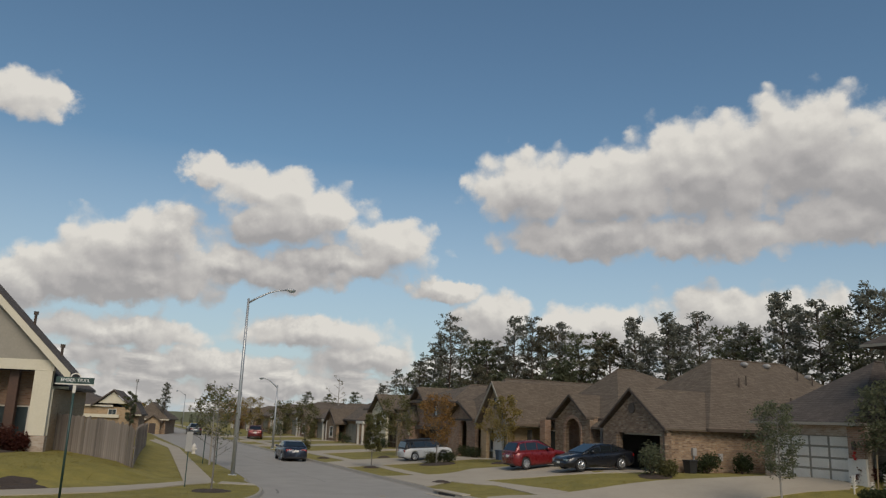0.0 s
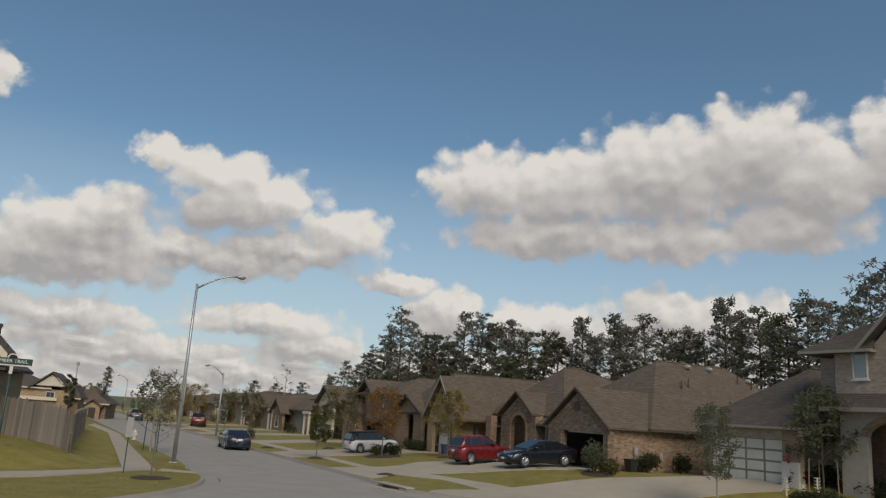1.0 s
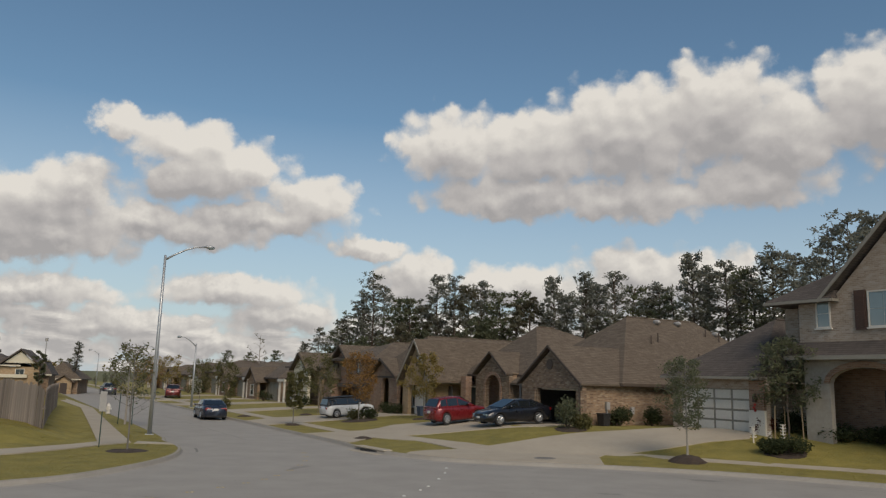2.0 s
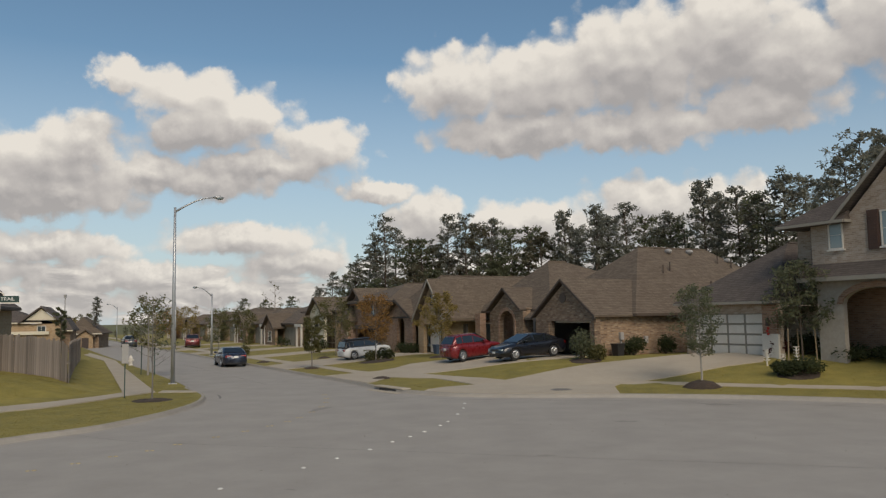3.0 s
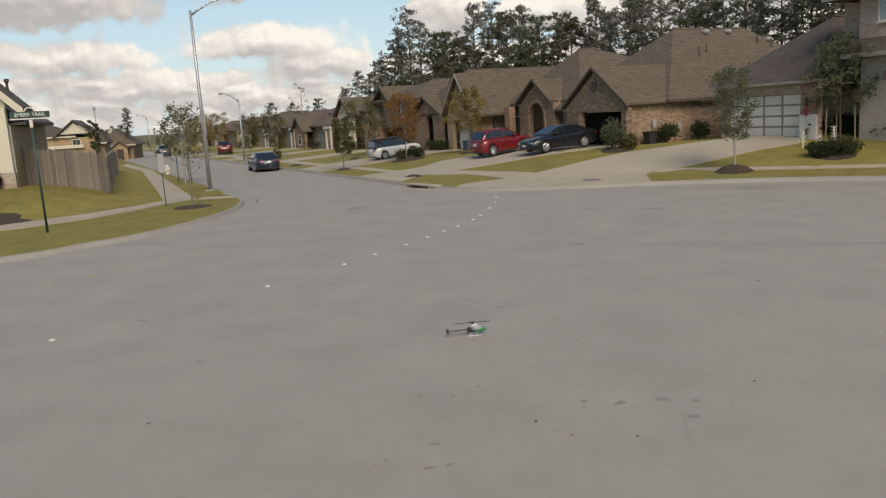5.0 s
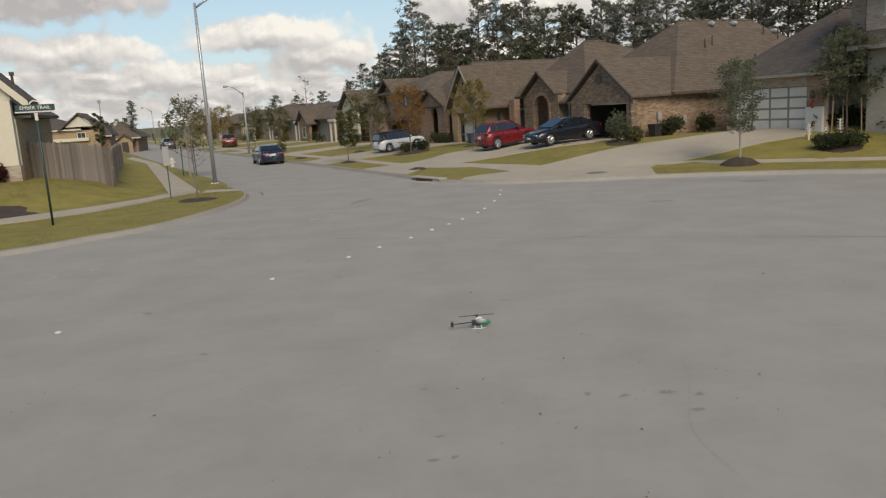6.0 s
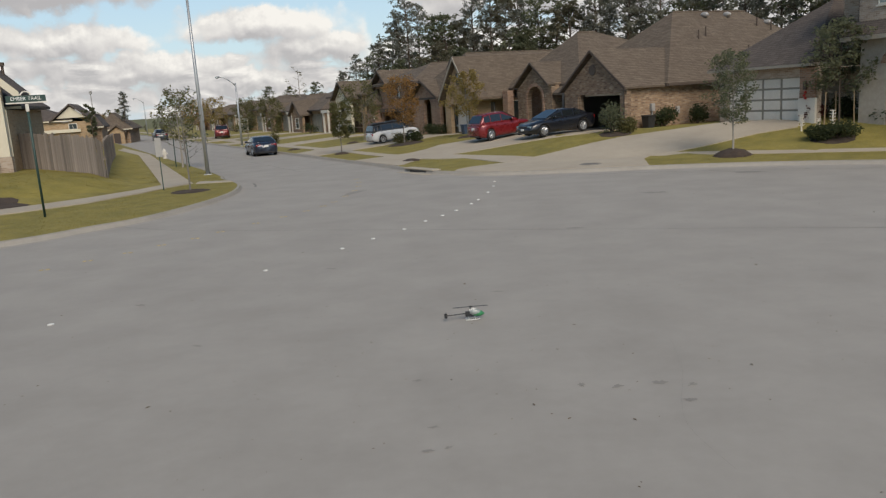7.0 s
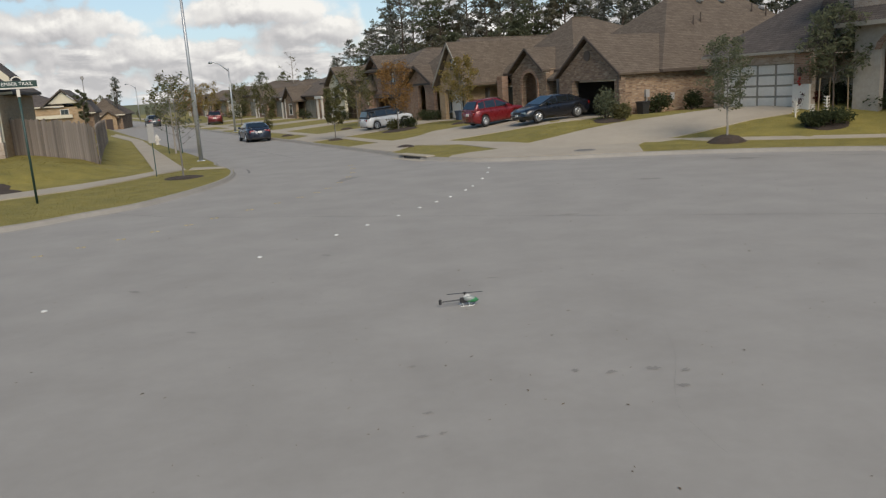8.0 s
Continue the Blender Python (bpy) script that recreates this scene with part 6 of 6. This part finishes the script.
for s, q, rx, rz, leaf in ((50.9, 22.0, 0.7, 0.85, olive_leaf), (50.2, 22.9, 0.7, 0.9, bush_leaf), (54.5, 27.0, 0.8, 1.0, bush_leaf), (56.5, 27.2, 0.8, 1.0, bush_leaf), (47.5, 26.8, 0.7, 0.5, olive_leaf), (63.0, 27.5, 0.8, 1.1, bush_leaf), (75, 27, 1, 1.1, bush_leaf), (87, 26.5, 1.1, 1.3, bush_leaf), (100, 26, 1.1, 1.3, olive_leaf), (113, 25, 1.3, 1.6, bush_leaf), (120, 25, 1.3, 1.6, olive_leaf), (73, 18.6, 0.6, 1.4, olive_leaf)):
    x, y = S(s, q)
    shrub("shrub", x, y, ground_right(x, y), rx, rx, rz, leaf, "rounded shrub before a house wall", seed=int(s), count=800)
for x, y, rx, rz in ((-24.6, 37.4, 0.8, 1.35), (-25.8, 36.9, 0.9, 1.35), (-23.9, 37.9, 0.5, 1.0)):
    shrub("red_shrub", x, y, ground_left(x, y), rx, rx, rz, wine_leaf, "wine-red shrub against the corner house", count=1400, seed=4)
for s, q in ((90, 2.5), (93, 4.0), (118, 3.5)):
    x, y = S(s, q)
    shrub("shrub", x, y, 0.15, 1.0, 1.0, 1.4, olive_leaf, "olive shrub along the far pavement", seed=int(s), count=600)
wood, green = broad_parts(51, 4.6, 1.2, 1.5, 20, 110, 0.12, 0.07)
plant("porch_tree", wood, green, oak_leaf, pose(-26.6, 36.2, 1.0), "leafy young tree before the cream porch", "tree")
wood, green = broad_parts(52, 4.4, 1.0, 0.55, 16, 110, 0.14, 0.07)
plant("dark_tree", wood, green, oak_leaf, pose(-40.0, 82.3, 0.8), "narrow dark tree beside the gabled house", "tree")
mulch_ring(-19.3, 30.9, ground_left(-19.3, 30.9), 1.1, 0.1, "dark mulch bed in the corner lawn", ground_left)
for x, y, r_ in ((-4.2, 54.2, 1.3), (0.15, 52.4, 0.8), (7.9, 41.3, 0.9), (16.3, 34.9, 1.0), (-25.0, 37.1, 1.4)):
    fn = ground_left if x < -10 else ground_right
    mulch_ring(x, y, fn(x, y), r_, 0.09, "dark mulch bed under garden plants", fn)
for s, q in ((49.9, 17.25), (38.6, 17.3), (60.3, 16.9), (59.5, 21.6)):
    x, y = S(s, q)
    mulch_ring(x, y, ground_right(x, y), 0.55, 0.12, "low dark mulch mound in the verge", ground_right)
# flat grass islands in the driveway mouths are part of the lawn; short blades give it a nap
gr_ = random.Random(9)
blade_mat = leaf_material("grass_blades", (0.21, 0.175, 0.042), (0.32, 0.262, 0.072))


def inside(x, y, poly):
    hit = False
    for (x0, y0), (x1, y1) in zip(poly, poly[1:] + poly[:1]):
        if (y0 > y) != (y1 > y) and x < (x1 - x0) * (y - y0) / (y1 - y0) + x0:
            hit = not hit
    return hit


def blades(name, area, fn, keep, avoid, count, label):
    verts, faces = [], []
    x0, x1, y0, y1 = area
    while len(faces) < count:
        x, y = gr_.uniform(x0, x1), gr_.uniform(y0, y1)
        if not inside(x, y, keep) or any(inside(x, y, p) for p in avoid):
            continue
        z, t, h_, w = fn(x, y), gr_.uniform(0, 6.28), gr_.uniform(0.008, 0.02), gr_.uniform(0.012, 0.03)
        n = len(verts)
        verts += [(x - math.cos(t) * w, y - math.sin(t) * w, z - 0.005), (x + math.cos(t) * w, y + math.sin(t) * w, z - 0.005), (x + gr_.gauss(0, 0.02), y + gr_.gauss(0, 0.02), z + h_)]
        faces.append((n, n + 1, n + 2))
    me = bpy.data.meshes.new(name)
    me.from_pydata(verts, [], faces)
    me.materials.append(blade_mat)
    tagged(new(name, me), label, "grass", kind="stuff")


blades("grass_left", (-24, -9.8, 21, 44), ground_left, offset_line(LEFT_LINE, -0.25) + [(-200, 20), S(240, -150)], [corner_walk, left_walk_street], 26000, "short yellow-green grass blades of the corner lawn")
blades("grass_right", (6, 22, 28, 40), ground_right, offset_line(RIGHT_LINE, 0.25) + [(130, -60), (160, 120), S(240, 120)], [near_walk, drive_b], 14000, "short yellowing grass blades of the front lawn")
blades("grass_middle", (-12, 8, 34, 58), ground_right, offset_line(RIGHT_LINE, 0.25) + [(130, -60), (160, 120), S(240, 120)], [mid_walk, cross_walk, drive_b, drive_a], 14000, "short yellowing grass blades between the driveways")

# ---- small things ----
heli = thing("model_helicopter", pose(-0.08, 11.55, 0.0, 0, 0, 8) @ Matrix.Scale(0.92, 4), "small green and white model helicopter with black boom on the road", "model helicopter")
green_shell = paint("canopy_green", (0.03, 0.2, 0.07), 0.4, 0.0)
shell_white = paint("canopy_white", (0.26, 0.28, 0.265), 0.35, 0.0)
bm = bmesh.new()
tube(bm, [(-0.02, 0, 0.13), (0.03, 0, 0.135), (0.1, 0, 0.125), (0.17, 0, 0.105), (0.22, 0, 0.09)], [0.03, 0.055, 0.058, 0.042, 0.008], 12)
part("canopy", bm, shell_white, heli, "white canopy", smooth=True)
bm = bmesh.new()
tube(bm, [(0.03, 0, 0.105), (0.1, 0, 0.108), (0.17, 0, 0.1), (0.23, 0, 0.088)], [0.035, 0.056, 0.05, 0.012], 12)
part("canopy_stripe", bm, green_shell, heli, "green lower flank of the canopy", smooth=True)
bm = bmesh.new()
tube(bm, [(-0.02, 0, 0.16), (0.05, 0, 0.172), (0.12, 0, 0.155)], [0.02, 0.03, 0.018], 10)
part("canopy_top", bm, marker_white, heli, "white canopy top", smooth=True)
part("frame", boxed(-0.09, 0.06, -0.022, 0.022, 0.06, 0.15, 0.008), black_plastic, heli)
bm = bmesh.new()
tube(bm, [(-0.08, 0, 0.115), (-0.42, 0, 0.1)], [0.011, 0.009], 8)
part("tail_boom", bm, black_plastic, heli)
part("tail_fin", boxed(-0.45, -0.4, -0.004, 0.004, 0.06, 0.14), black_plastic, heli)
bm = bmesh.new()
tube(bm, [(-0.42, 0.02, 0.05), (-0.42, 0.02, 0.15)], 0.008, 6)
part("tail_rotor", bm, black_plastic, heli)
bm = bmesh.new()
tube(bm, [(0, 0, 0.14), (0, 0, 0.235)], 0.008, 8)
part("mast", bm, black_plastic, heli)
part("rotor_head", boxed(-0.03, 0.03, -0.015, 0.015, 0.215, 0.24, 0.005), black_plastic, heli)
for sgn in (-1, 1):
    bm = bmesh.new()
    box(bm, 0.03 * sgn if sgn > 0 else -0.3, 0.3 if sgn > 0 else -0.03, -0.016, 0.016, 0.226, 0.231)
    part("rotor_blade", bm, black_plastic, heli)
    bm = bmesh.new()
    tube(bm, [(-0.09, sgn * 0.06, 0.012), (0.12, sgn * 0.06, 0.012), (0.15, sgn * 0.06, 0.03)], 0.006, 6)
    part("skid", bm, marker_white, heli)
    for x in (-0.04, 0.07):
        bm = bmesh.new()
        tube(bm, [(x, 0, 0.07), (x, sgn * 0.06, 0.012)], 0.005, 6)
        part("strut", bm, marker_white, heli)

# white lawn ornaments beside the garage pier
for i, (x, y, h_) in enumerate(((15.75, 36.9, 1.05), (16.35, 36.5, 0.8), (16.9, 36.3, 1.3))):
    z = ground_right(x, y)
    orn = thing("lawn_ornament", pose(x, y, z, 0, 0, 30 * i) @ Matrix.Scale(0.72, 4), "white wire lawn ornament standing in the grass", "lawn ornament", "white lawn ornaments")
    bm = bmesh.new()
    tube(bm, [(0, 0, -0.05), (0, 0, h_)], 0.05, 8)
    part("stem", bm, white, orn)
    bm = bmesh.new()
    for k_ in range(5):
        zz = h_ * (0.3 + 0.15 * k_)
        tube(bm, [(-0.22 + 0.03 * k_, 0, zz + 0.1), (0, 0, zz), (0.22 - 0.03 * k_, 0, zz + 0.1)], 0.028, 6)
        tube(bm, [(0, -0.18, zz + 0.12), (0, 0, zz + 0.03), (0, 0.18, zz + 0.12)], 0.024, 6)
    part("branches", bm, white, orn)
